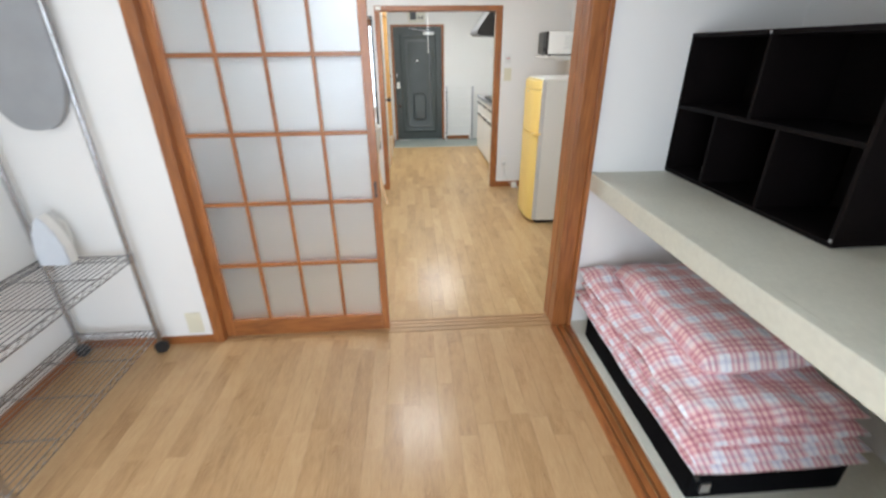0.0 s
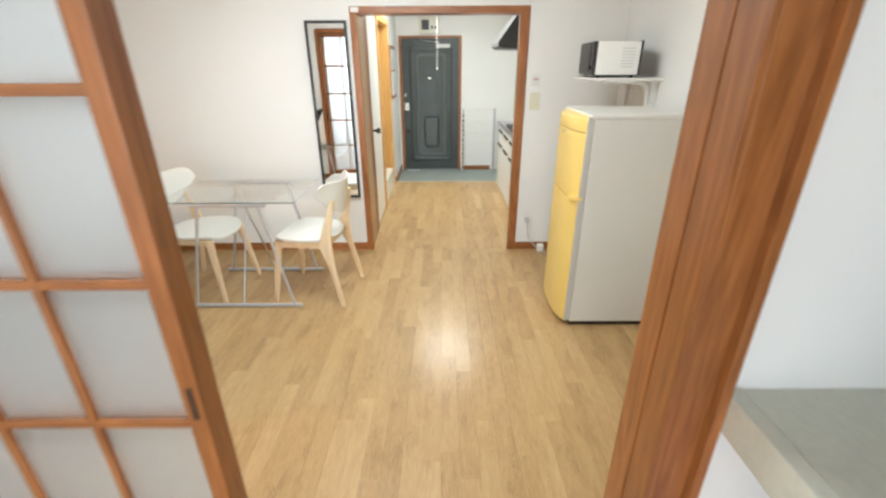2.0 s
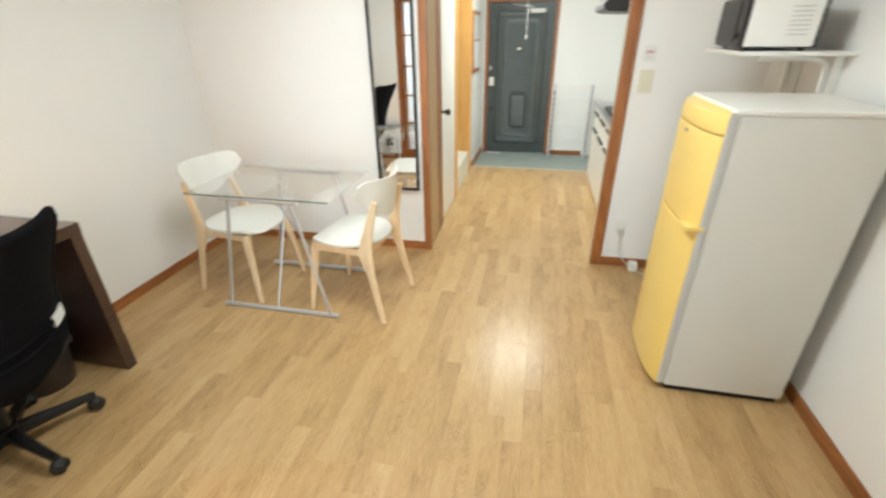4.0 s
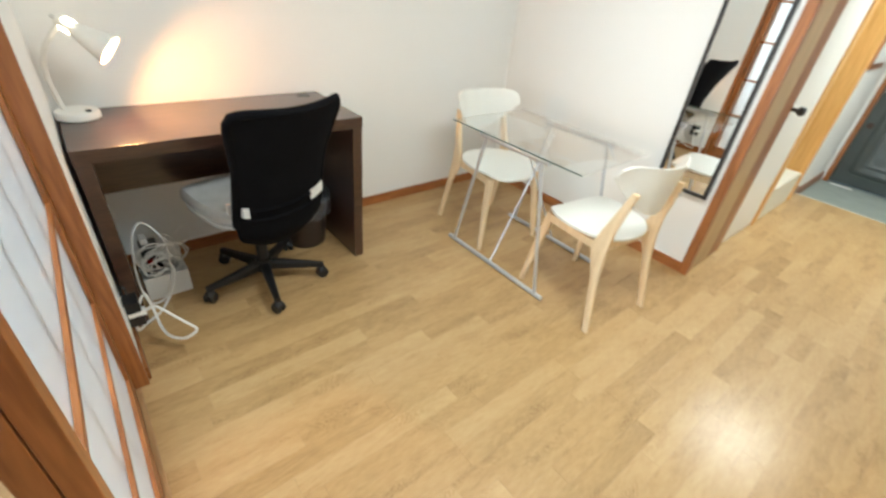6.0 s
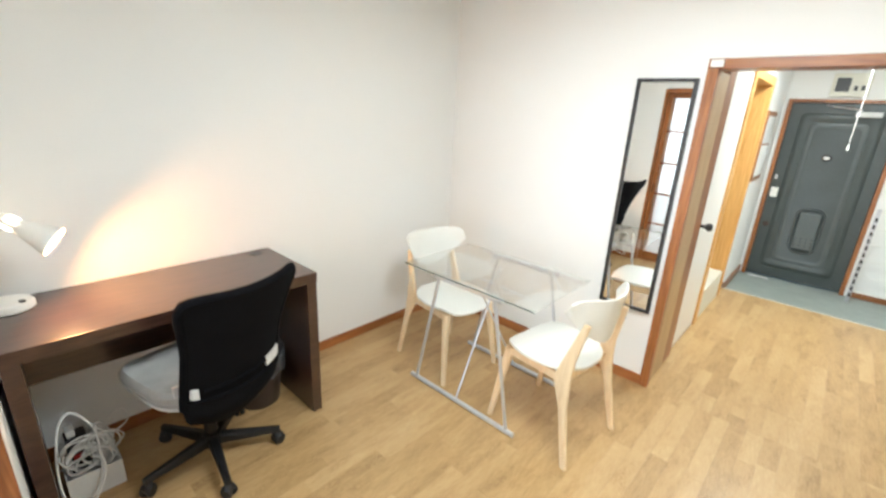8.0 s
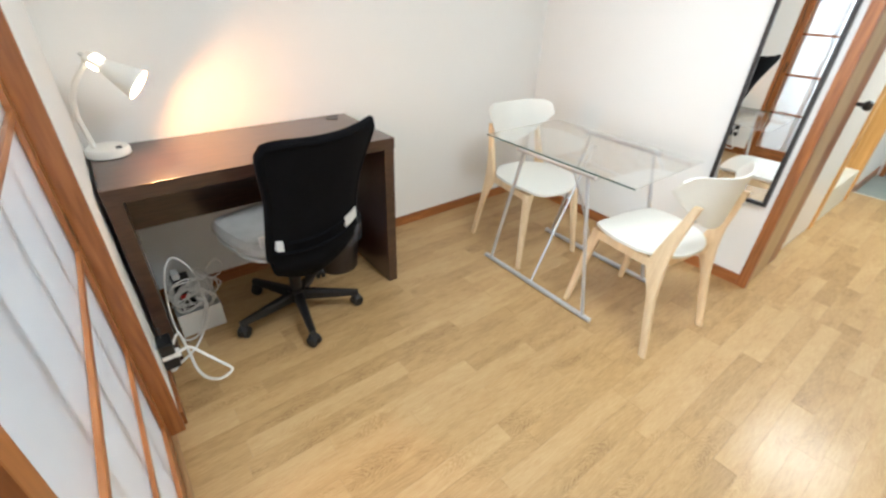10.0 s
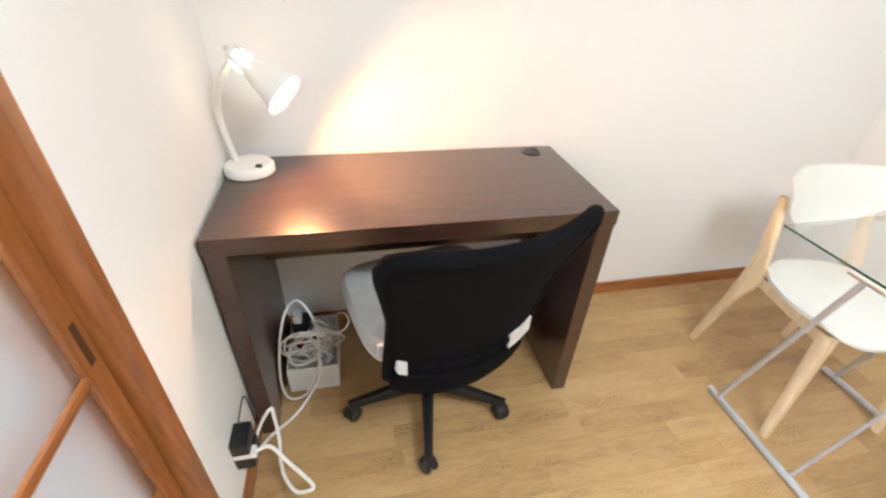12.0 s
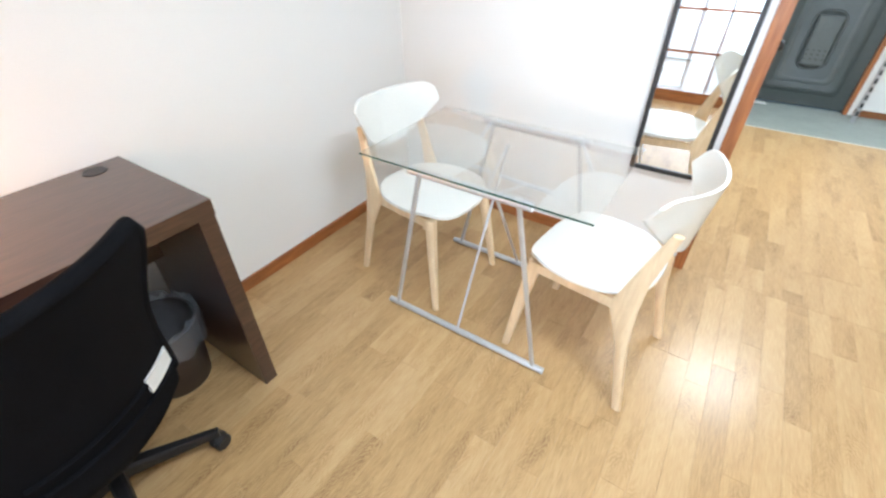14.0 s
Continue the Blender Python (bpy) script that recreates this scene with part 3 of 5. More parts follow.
def desk_lamp():
    root = thing("desk_lamp", -1.475, 0.213, 0.75, "white desk lamp, switched on, warm light", "lamp")
    part("base", lathe(bmesh.new(), [(0.066, 0.75), (0.070, 0.753), (0.070, 0.771), (0.064, 0.779), (0.02, 0.782), (0.0, 0.782)], (-1.475, 0.213, 0), 32), WHITE, root, "", True)
    part("switch", B(-1.445, 0.238, 0.779, -1.432, 0.256, 0.786, 0.002), BLACK, root, "small black rocker switch")
    pts = [(-1.488, 0.178, 0.778), (-1.487, 0.170, 0.83), (-1.48, 0.164, 0.89), (-1.462, 0.170, 0.95), (-1.438, 0.192, 1.005), (-1.415, 0.225, 1.05), (-1.404, 0.246, 1.075)]
    part("arm", T(pts, 0.0085, 10), WHITE, root, "", True)
    # the shade is turned round its own axis, mouth along +z, then swung
    axis = Vector((0.36, 0.74, -0.57)).normalized()
    m = Matrix.Translation((-1.403, 0.252, 1.083)) @ axis.to_track_quat("Z", "Y").to_matrix().to_4x4()
    bm = lathe(bmesh.new(), [(0.0, -0.012), (0.018, -0.010), (0.021, 0.0), (0.022, 0.045), (0.028, 0.055), (0.042, 0.105), (0.054, 0.146), (0.052, 0.146), (0.040, 0.105), (0.026, 0.057), (0.019, 0.045), (0.018, 0.0), (0.0, -0.006)], (0, 0, 0), 28)
    bm.transform(m)
    shade = part("shade", bm, WHITE, root, "white cone shade", True)
    bm = lathe(bmesh.new(), [(0.0, 0.137), (0.028, 0.135), (0.046, 0.129), (0.042, 0.120), (0.028, 0.09), (0.016, 0.06), (0.0, 0.06)], (0, 0, 0), 24)
    bm.transform(m)
    part("bulb", bm, BULB, root, "glowing warm bulb", True).visible_shadow = False
    for k in range(4):
        bm = B(0.0205, -0.008, 0.008, 0.0232, 0.008, 0.036, 0.001)
        bm.transform(m @ pose(0, 0, 0, 0, 0, 45 + 90 * k))
        part("vent_slot", bm, BULB, shade, "vent slot with the bulb's light in it")
    bm = lathe(bmesh.new(), [(0.0, -0.026), (0.006, -0.026), (0.007, -0.012), (0.0, -0.012)], (0, 0, 0), 10)
    bm.transform(m)
    part("knob", bm, GREYPLASTIC, root)
    cord = [(-1.520, 0.175, 0.757), (-1.57, 0.163, 0.757), (-1.588, 0.158, 0.757)]
    part("cord", T(cord, 0.003, 6), CABLE, root)


def office_chair():
    root = thing("office_chair", 0, 0, 0, "black swivel office chair with a grey seat at the desk", "chair")
    # built facing +y, then turned towards the desk
    hub = part("base_hub", lathe(bmesh.new(), [(0.0, 0.055), (0.034, 0.06), (0.04, 0.085), (0.036, 0.125), (0.026, 0.13), (0.0, 0.13)], seg=20), BLACK, root, "", True)
    for k in range(5):
        a = radians(32 + 72 * k)
        c, s = math.cos(a), math.sin(a)
        bm = bmesh.new()
        for i, (r, w, lo, hi) in enumerate(((0.03, 0.021, 0.07, 0.116), (0.14, 0.017, 0.066, 0.102), (0.272, 0.0125, 0.062, 0.085))):
            ring = [bm.verts.new((r * c - d * s, r * s + d * c, z)) for d, z in ((-w, lo), (w, lo), (w, hi - 0.008), (w * 0.6, hi), (-w * 0.6, hi), (-w, hi - 0.008))]
            if i:
                for j in range(6):
                    bm.faces.new((old[j], old[(j + 1) % 6], ring[(j + 1) % 6], ring[j]))
                if i == 2:
                    bm.faces.new(ring)
            else:
                bm.faces.new(list(reversed(ring)))
            old = ring
        leg = part("base_leg", bm, BLACK, root, "", True)
        for off in (-0.013, 0.013):
            bm = lathe(bmesh.new(), [(0.0, -0.009), (0.022, -0.009), (0.026, -0.005), (0.026, 0.005), (0.022, 0.009), (0.0, 0.009)], seg=16)
            bm.transform(pose(0.262 * c, 0.262 * s, 0.0265, 0, 0, math.degrees(a) + 35) @ pose(0, off, 0, 90, 0, 0))
            part("castor_wheel", bm, BLACK, leg, "", True)
        bm = lathe(bmesh.new(), [(0.0, 0.03), (0.021, 0.03), (0.024, 0.045), (0.016, 0.056), (0.008, 0.066), (0.0, 0.066)], (0.262 * c, 0.262 * s, 0), 14)
        part("castor_hood", bm, BLACK, leg, "", True)
    part("gas_column", lathe(bmesh.new(), [(0.0, 0.12), (0.026, 0.12), (0.026, 0.26), (0.016, 0.262), (0.016, 0.37), (0.0, 0.37)], seg=18), BLACK, root, "", True)
    part("tilt_mechanism", B(-0.09, -0.15, 0.355, 0.09, 0.12, 0.405, 0.012), BLACK, root)

    def seat_shape(z0, z1, grow, edge):
        bm = bmesh.new()
        n = 32
        rows = []
        for z, k in ((z0, 1 - edge), (z0 + (z1 - z0) * 0.3, 1.0), (z0 + (z1 - z0) * 0.7, 1.0), (z1, 1 - edge), (z1 + 0.008, 0.5)):
            row = []
            for i in range(n):
                t = 2 * math.pi * i / n
                c, s = math.cos(t), math.sin(t)
                x = math.copysign(abs(c) ** 0.55, c) * (0.235 + grow) * k
                y = math.copysign(abs(s) ** 0.55, s) * (0.225 + grow) * k + 0.03
                row.append(bm.verts.new((x, y, z - (0.035 * max(0, (y - 0.13) / 0.12) ** 2 if y > 0.13 else 0))))
            rows.append(row)
        for a, b in zip(rows, rows[1:]):
            for i in range(n):
                bm.faces.new((a[i], a[(i + 1) % n], b[(i + 1) % n], b[i]))
        bm.faces.new(list(reversed(rows[0])))
        bm.faces.new(rows[-1])
        return bm
    part("seat_pan", seat_shape(0.405, 0.435, -0.01, 0.10), GREYPLASTIC, root, "light grey seat shell", True)
    part("seat", seat_shape(0.436, 0.492, 0.0, 0.06), GREYCLOTH, root, "grey cloth seat cushion", True)

    # backrest: a curved panel that widens to its top and leans back
    def back_at(u, v):
        half = 0.186 - 0.008 * math.sin(min(1.0, max(0.0, v - 0.28) / 0.62) * math.pi) + 0.024 * max(0.0, v - 0.62) / 0.38
        if v > 0.94:
            half -= 0.016 * ((v - 0.94) / 0.06) ** 2
        if v < 0.16:
            half *= 0.70 + 0.30 * math.sqrt(v / 0.16)
        x = u * half - 0.022 - 0.026 * max(0.0, v - 0.3) / 0.7
        y = -0.256 - 0.055 * v - 0.165 * max(0.0, v - 0.25) ** 1.4 + 0.045 * u * u
        z = 0.335 + 0.595 * v + 0.020 * (1 - v) * abs(u) ** 3 + 0.011 * (u * u - 0.7) * v ** 3 - 0.003 * max(0.0, u) ** 2 * v ** 4 - 0.012 * max(0.0, -u) ** 7 * v ** 8
        if v < 0.12:
            y += 0.05 * (0.12 - v) / 0.12
        return Vector((x, y, z))
    bm = bmesh.new()
    nu, nv = 16, 22
    front = [[bm.verts.new(back_at(-1 + 2 * i / nu, j / nv)) for i in range(nu + 1)] for j in range(nv + 1)]
    rear = [[bm.verts.new(back_at(-1 + 2 * i / nu, j / nv) + Vector((0, -0.026, 0))) for i in range(nu + 1)] for j in range(nv + 1)]
    for j in range(nv):
        for i in range(nu):
            bm.faces.new((front[j][i], front[j][i + 1], front[j + 1][i + 1], front[j + 1][i]))
            bm.faces.new((rear[j][i + 1], rear[j][i], rear[j + 1][i], rear[j + 1][i + 1]))
    rim = [(0, i) for i in range(nu)] + [(j, nu) for j in range(nv)] + [(nv, i) for i in range(nu, 0, -1)] + [(j, 0) for j in range(nv, 0, -1)]
    for (a, b), (c, d) in zip(rim, rim[1:] + rim[:1]):
        bm.faces.new((front[a][b], rear[a][b], rear[c][d], front[c][d]))
    part("backrest", bm, BLACKCLOTH, root, "black mesh-cloth backrest", True)
    run = [(-1, j / 24) for j in range(5, 24)] + [(-1 + 2 * i / 24, 1.0) for i in range(25)] + [(1, j / 24) for j in range(23, 4, -1)]
    part("back_rim", T([back_at(u, v) + Vector((0, -0.013, 0)) for u, v in run], 0.0155, 10), BLACKCLOTH, root, "padded edge", True)
    pts = [back_at(-1 + 2 * i / 20, 0.265) + Vector((0, -0.030, 0)) for i in range(21)]
    part("back_seam", T(pts, 0.007, 6), BLACKCLOTH, root, "", True)
    pts = [back_at(-0.74 + 1.28 * i / 16, 0.338 + 0.016 * i / 16) + Vector((0, -0.029, 0)) for i in range(17)]
    part("back_band", T(pts, 0.007, 6), BLACKCLOTH, root, "black strap between the side brackets", True)
    for side in (-1, 1):
        bm = bmesh.new()
        prev = None
        for i in range(6):
            u = side * ((0.54 + 0.52 * i / 5) if side > 0 else (0.84 + 0.25 * i / 5))
            p = back_at(max(-1.0, min(1.0, u)), 0.345 if side > 0 else 0.330) + Vector((0.017 * side if abs(u) > 1 else 0, -0.031 if abs(u) <= 0.98 else 0.020, 0))
            ring = [bm.verts.new(p + Vector((0, dy, dz))) for dy, dz in ((-0.006, -0.020), (-0.006, 0.020), (0.004, 0.020), (0.004, -0.020))]
            if prev:
                for k in range(4):
                    bm.faces.new((prev[k], prev[(k + 1) % 4], ring[(k + 1) % 4], ring[k]))
            else:
                bm.faces.new(ring)
            prev = ring
        bm.faces.new(prev)
        part("side_bracket", bm, GREYPLASTIC, root, "pale grey plastic bracket")
    part("back_spine", T([(0, -0.05, 0.38), (0, -0.15, 0.382), (-0.02, -0.215, 0.415), (-0.027, -0.250, 0.50)], [0.028, 0.028, 0.024, 0.016], 10), BLACK, root, "", True)
    root.matrix_basis = pose(-1.163, 0.700, 0, 0, 0, 103)


def waste_bin():
    root = thing("waste_bin", -1.405, 1.012, 0, "dark brown round waste bin with a clear bag, under the desk", "bin")
    c = (-1.405, 1.012, 0)
    part("body", lathe(bmesh.new(), [(0.0, 0.004), (0.098, 0.0), (0.102, 0.004), (0.128, 0.262), (0.132, 0.27), (0.126, 0.268), (0.098, 0.012), (0.0, 0.012)], c, 36), BROWNBIN, root, "", True)
    bm = bmesh.new()
    rng = random.Random(4)
    rows = []
    for r, z in ((0.05, 0.06), (0.100, 0.10), (0.110, 0.18), (0.124, 0.272), (0.133, 0.292), (0.1405, 0.285), (0.143, 0.25), (0.139, 0.215), (0.141, 0.185)):
        rows.append([bm.verts.new((c[0] + (r + rng.uniform(-0.004, 0.006)) * math.cos(a), c[1] + (r + rng.uniform(-0.004, 0.006)) * math.sin(a), z + rng.uniform(-0.015, 0.015))) for a in (2 * math.pi * k / 40 for k in range(40))])
    for a, b in zip(rows, rows[1:]):
        for k in range(40):
            bm.faces.new((a[k], a[(k + 1) % 40], b[(k + 1) % 40], b[k]))
    part("bag", bm, LINER, root, "crinkled clear plastic bag").visible_shadow = False


def curl(pts, n=8):
    """A smooth line through points."""
    p = [Vector(q) for q in pts]
    p = [2 * p[0] - p[1], *p, 2 * p[-1] - p[-2]]
    out = []
    for a, b, c, d in zip(p, p[1:], p[2:], p[3:]):
        for k in range(n):
            t = k / n
            out.append(0.5 * (2 * b + (c - a) * t + (2 * a - 5 * b + 4 * c - d) * t * t + (3 * b - a - 3 * c + d) * t ** 3))
    return out + [p[-2]]


def cables():
    root = thing("cable_box", -1.385, 0.312, 0, "white open card box full of coiled white cable under the desk", "box")
    x0, x1, y0, y1, h = -1.52, -1.262, 0.230, 0.400, 0.112
    bm = B(x0, y0, 0, x1, y1, 0.004)
    for a in ((x0, y0, x1, y0 + 0.004), (x0, y1 - 0.004, x1, y1), (x0, y0 + 0.004, x0 + 0.004, y1 - 0.004), (x1 - 0.004, y0 + 0.004, x1, y1 - 0.004)):
        box(bm, a[0], a[1], 0.004, a[2], a[3], h)
    part("carton", bm, PAPER, root)
    rng = random.Random(11)
    coil = []
    for k in range(120):
        a = 2 * math.pi * k / 17
        r = 0.075 + 0.022 * math.sin(k * 0.31)
        coil.append((-1.36 + 0.55 * r * math.sin(a * 0.97) + 0.02 * math.sin(k * 0.11), 0.315 + 0.92 * r * math.cos(a), 0.125 + 0.062 * math.sin(a) + 0.02 * math.sin(k * 0.23)))
    part("cable_coil", T(curl(coil, 3), 0.0034, 6), CABLE, root, "coiled white cable", True)
    big = [(-1.27, 0.34, 0.13), (-1.31, 0.345, 0.24), (-1.35, 0.32, 0.30), (-1.372, 0.285, 0.325), (-1.35, 0.25, 0.30), (-1.31, 0.228, 0.24), (-1.27, 0.215, 0.16), (-1.236, 0.213, 0.09), (-1.222, 0.224, 0.03),
           (-1.222, 0.252, 0.010), (-1.232, 0.29, 0.022), (-1.25, 0.325, 0.085), (-1.275, 0.345, 0.15), (-1.31, 0.33, 0.19), (-1.34, 0.29, 0.20), (-1.33, 0.25, 0.16), (-1.29, 0.245, 0.12), (-1.28, 0.29, 0.115), (-1.29, 0.35, 0.14)]
    part("cable_coil", T(curl(big, 6), 0.0044, 8), CABLE, root, "wide loop of white cable", True)
    thin = []
    for k in range(46):
        a = 0.61 * k
        thin.append((-1.33 + 0.03 * math.sin(a * 0.37), 0.350 + (0.030 + 0.012 * math.sin(k * 1.3)) * math.cos(a), 0.185 + (0.075 + 0.02 * math.sin(k * 0.7)) * math.sin(a)))
    part("thin_coil", T(curl(thin, 4), 0.0020, 5), GREYPLASTIC, root, "tangle of thin grey-white lead", True)
    for k, (cx, cy, cz, rad) in enumerate(((-1.30, 0.30, 0.19, 0.075), (-1.335, 0.365, 0.175, 0.058), (-1.29, 0.335, 0.155, 0.048))):
        ring = []
        for i in range(30):
            a = 0.46 * i + k
            ring.append((cx + 0.022 * math.sin(0.9 * a + k) + 0.004 * i / 10, cy + rad * (1 + 0.16 * math.sin(1.7 * a)) * math.cos(a), cz + rad * (0.95 + 0.12 * math.cos(2.3 * a)) * math.sin(a)))
        part("cable_coil", T(curl(ring, 4), 0.0028, 6), CABLE, root, "", True)
    part("thin_coil", T(curl([(-1.32, 0.335, 0.27), (-1.31, 0.37, 0.235), (-1.30, 0.405, 0.225), (-1.30, 0.44, 0.245), (-1.31, 0.452, 0.275), (-1.33, 0.43, 0.29), (-1.36, 0.39, 0.24)], 6), 0.0026, 6), CABLE, root, "", True)
    ad = part("adapter", B(-1.435, 0.255, 0.06, -1.365, 0.322, 0.215, 0.008), BLACK, root, "black power adapter")
    part("adapter_mark", B(-1.3652, 0.268, 0.122, -1.3635, 0.304, 0.142), RED, ad, "small red mark")
    part("adapter_end", B(-1.425, 0.262, 0.2155, -1.375, 0.29, 0.245, 0.006), GREYPLASTIC, ad, "pale grey end piece")
    plate = thing("wall_socket", -0.93, 0.14, 0.23, "white double socket low on the wall with plugs in it", "socket")
    part("plate", B(-0.966, 0.1405, 0.172, -0.906, 0.147, 0.262, 0.002), WHITE, plate)
    a = thing("power_adapter", -0.93, 0.147, 0.23, "black power adapter plugged in low on the wall", "adapter")
    part("body", B(-0.972, 0.1475, 0.222, -0.902, 0.192, 0.270, 0.006), BLACK, a)
    part("lower_body", B(-0.972, 0.1475, 0.165, -0.902, 0.195, 0.213, 0.006), BLACK, a)
    part("thin_lead", T(curl([(-0.955, 0.165, 0.268), (-0.965, 0.168, 0.295), (-0.99, 0.165, 0.285), (-1.03, 0.155, 0.26), (-1.085, 0.150, 0.23), (-1.10, 0.149, 0.12), (-1.104, 0.149, 0.012)]), 0.0022, 5), BLACK, a, "", True)
    c = thing("power_cable", -0.95, 0.25, 0, "thick white power cable hanging in a loop from the socket", "cable")
    part("plug", B(-0.928, 0.1485, 0.206, -0.902, 0.205, 0.229, 0.005), CABLE, c)
    loop = [(-0.915, 0.202, 0.218), (-0.925, 0.235, 0.212), (-0.90, 0.275, 0.17), (-0.875, 0.315, 0.125), (-0.858, 0.334, 0.105), (-0.856, 0.322, 0.088), (-0.869, 0.285, 0.07), (-0.92, 0.249, 0.06), (-0.977, 0.232, 0.07), (-1.022, 0.229, 0.10),
            (-1.053, 0.222, 0.16), (-1.069, 0.216, 0.18), (-1.05, 0.197, 0.17), (-1.031, 0.174, 0.13), (-1.011, 0.160, 0.09), (-1.022, 0.162, 0.055), (-1.088, 0.188, 0.022), (-1.151, 0.249, 0.012), (-1.202, 0.293, 0.03), (-1.235, 0.337, 0.09), (-1.265, 0.345, 0.145), (-1.30, 0.32, 0.15)]
    part("lead", T(curl(loop, 8), 0.0052, 8), CABLE, c, "", True)


# ---- dining room: glass table, chairs, mirror ----
def glass_table():
    root = thing("glass_table", -0.65, 1.99, 0, "clear glass table on two steel trestles", "table")
    part("tabletop", B(-1.037, 1.695, 0.703, -0.240, 2.240, 0.709, 0.0015), TABLEGLASS, root, "clear glass top")
    part("glass_edge", B(-1.037, 1.6928, 0.7032, -0.240, 1.6946, 0.7088), GLASSEDGE, root, "dark green polished glass edge")
    for y, yt in ((1.743, 1.715), (2.266, 2.222)):
        foot = part("foot_rail", T([(-1.005, y, 0.013), (-0.303, y, 0.013)], 0.012, 12), SILVER, root, "", True)
        part("top_rail", T([(-0.845, yt, 0.688), (-0.414, yt, 0.688)], 0.0125, 12), SILVER, root, "", True)
        for xa, xb in ((-0.965, -0.805), (-0.343, -0.455)):
            part("leg", T([(xa, y, 0.02), (xb, yt, 0.68)], 0.0085, 10), SILVER, root, "", True)
        for x in (-1.006, -0.302):
            part("end_cap", lathe(bmesh.new(), [(0.0, -0.004), (0.0125, -0.003), (0.0125, 0.003), (0.0, 0.004)], seg=12), GREYPLASTIC, foot).matrix_basis = pose(x, y, 0.013, 0, 90, 0)
        for x in (-0.80, -0.46):
            part("pad", lathe(bmesh.new(), [(0.0, 0.7005), (0.012, 0.7005), (0.012, 0.703), (0.0, 0.703)], (x, yt, 0), 14), GREYPLASTIC, root)
    part("brace_rod", T([(-0.667, 1.743, 0.022), (-0.645, 2.02, 0.70)], 0.005, 8), SILVER, root, "", True)
    part("brace_rod", T([(-0.652, 2.266, 0.022), (-0.53, 1.718, 0.685)], 0.005, 8), SILVER, root, "", True)
    part("pad", lathe(bmesh.new(), [(0.0, 0.695), (0.011, 0.695), (0.011, 0.703), (0.0, 0.703)], (-0.645, 2.02, 0), 14), GREYPLASTIC, root)


def square_bar(bm, pts):
    """A bar of oblong section through (place, half width across y, half width along x)."""
    rings = []
    for p, wy, wx in pts:
        rings.append([bm.verts.new((p[0] + a * wx, p[1] + b * wy, p[2])) for a, b in ((-1, -0.6), (-0.6, -1), (0.6, -1), (1, -0.6), (1, 0.6), (0.6, 1), (-0.6, 1), (-1, 0.6))])
    for a, b in zip(rings, rings[1:]):
        for k in range(8):
            bm.faces.new((a[k], a[(k + 1) % 8], b[(k + 1) % 8], b[k]))
    bm.faces.new(list(reversed(rings[0])))
    bm.faces.new(rings[-1])
    return bm


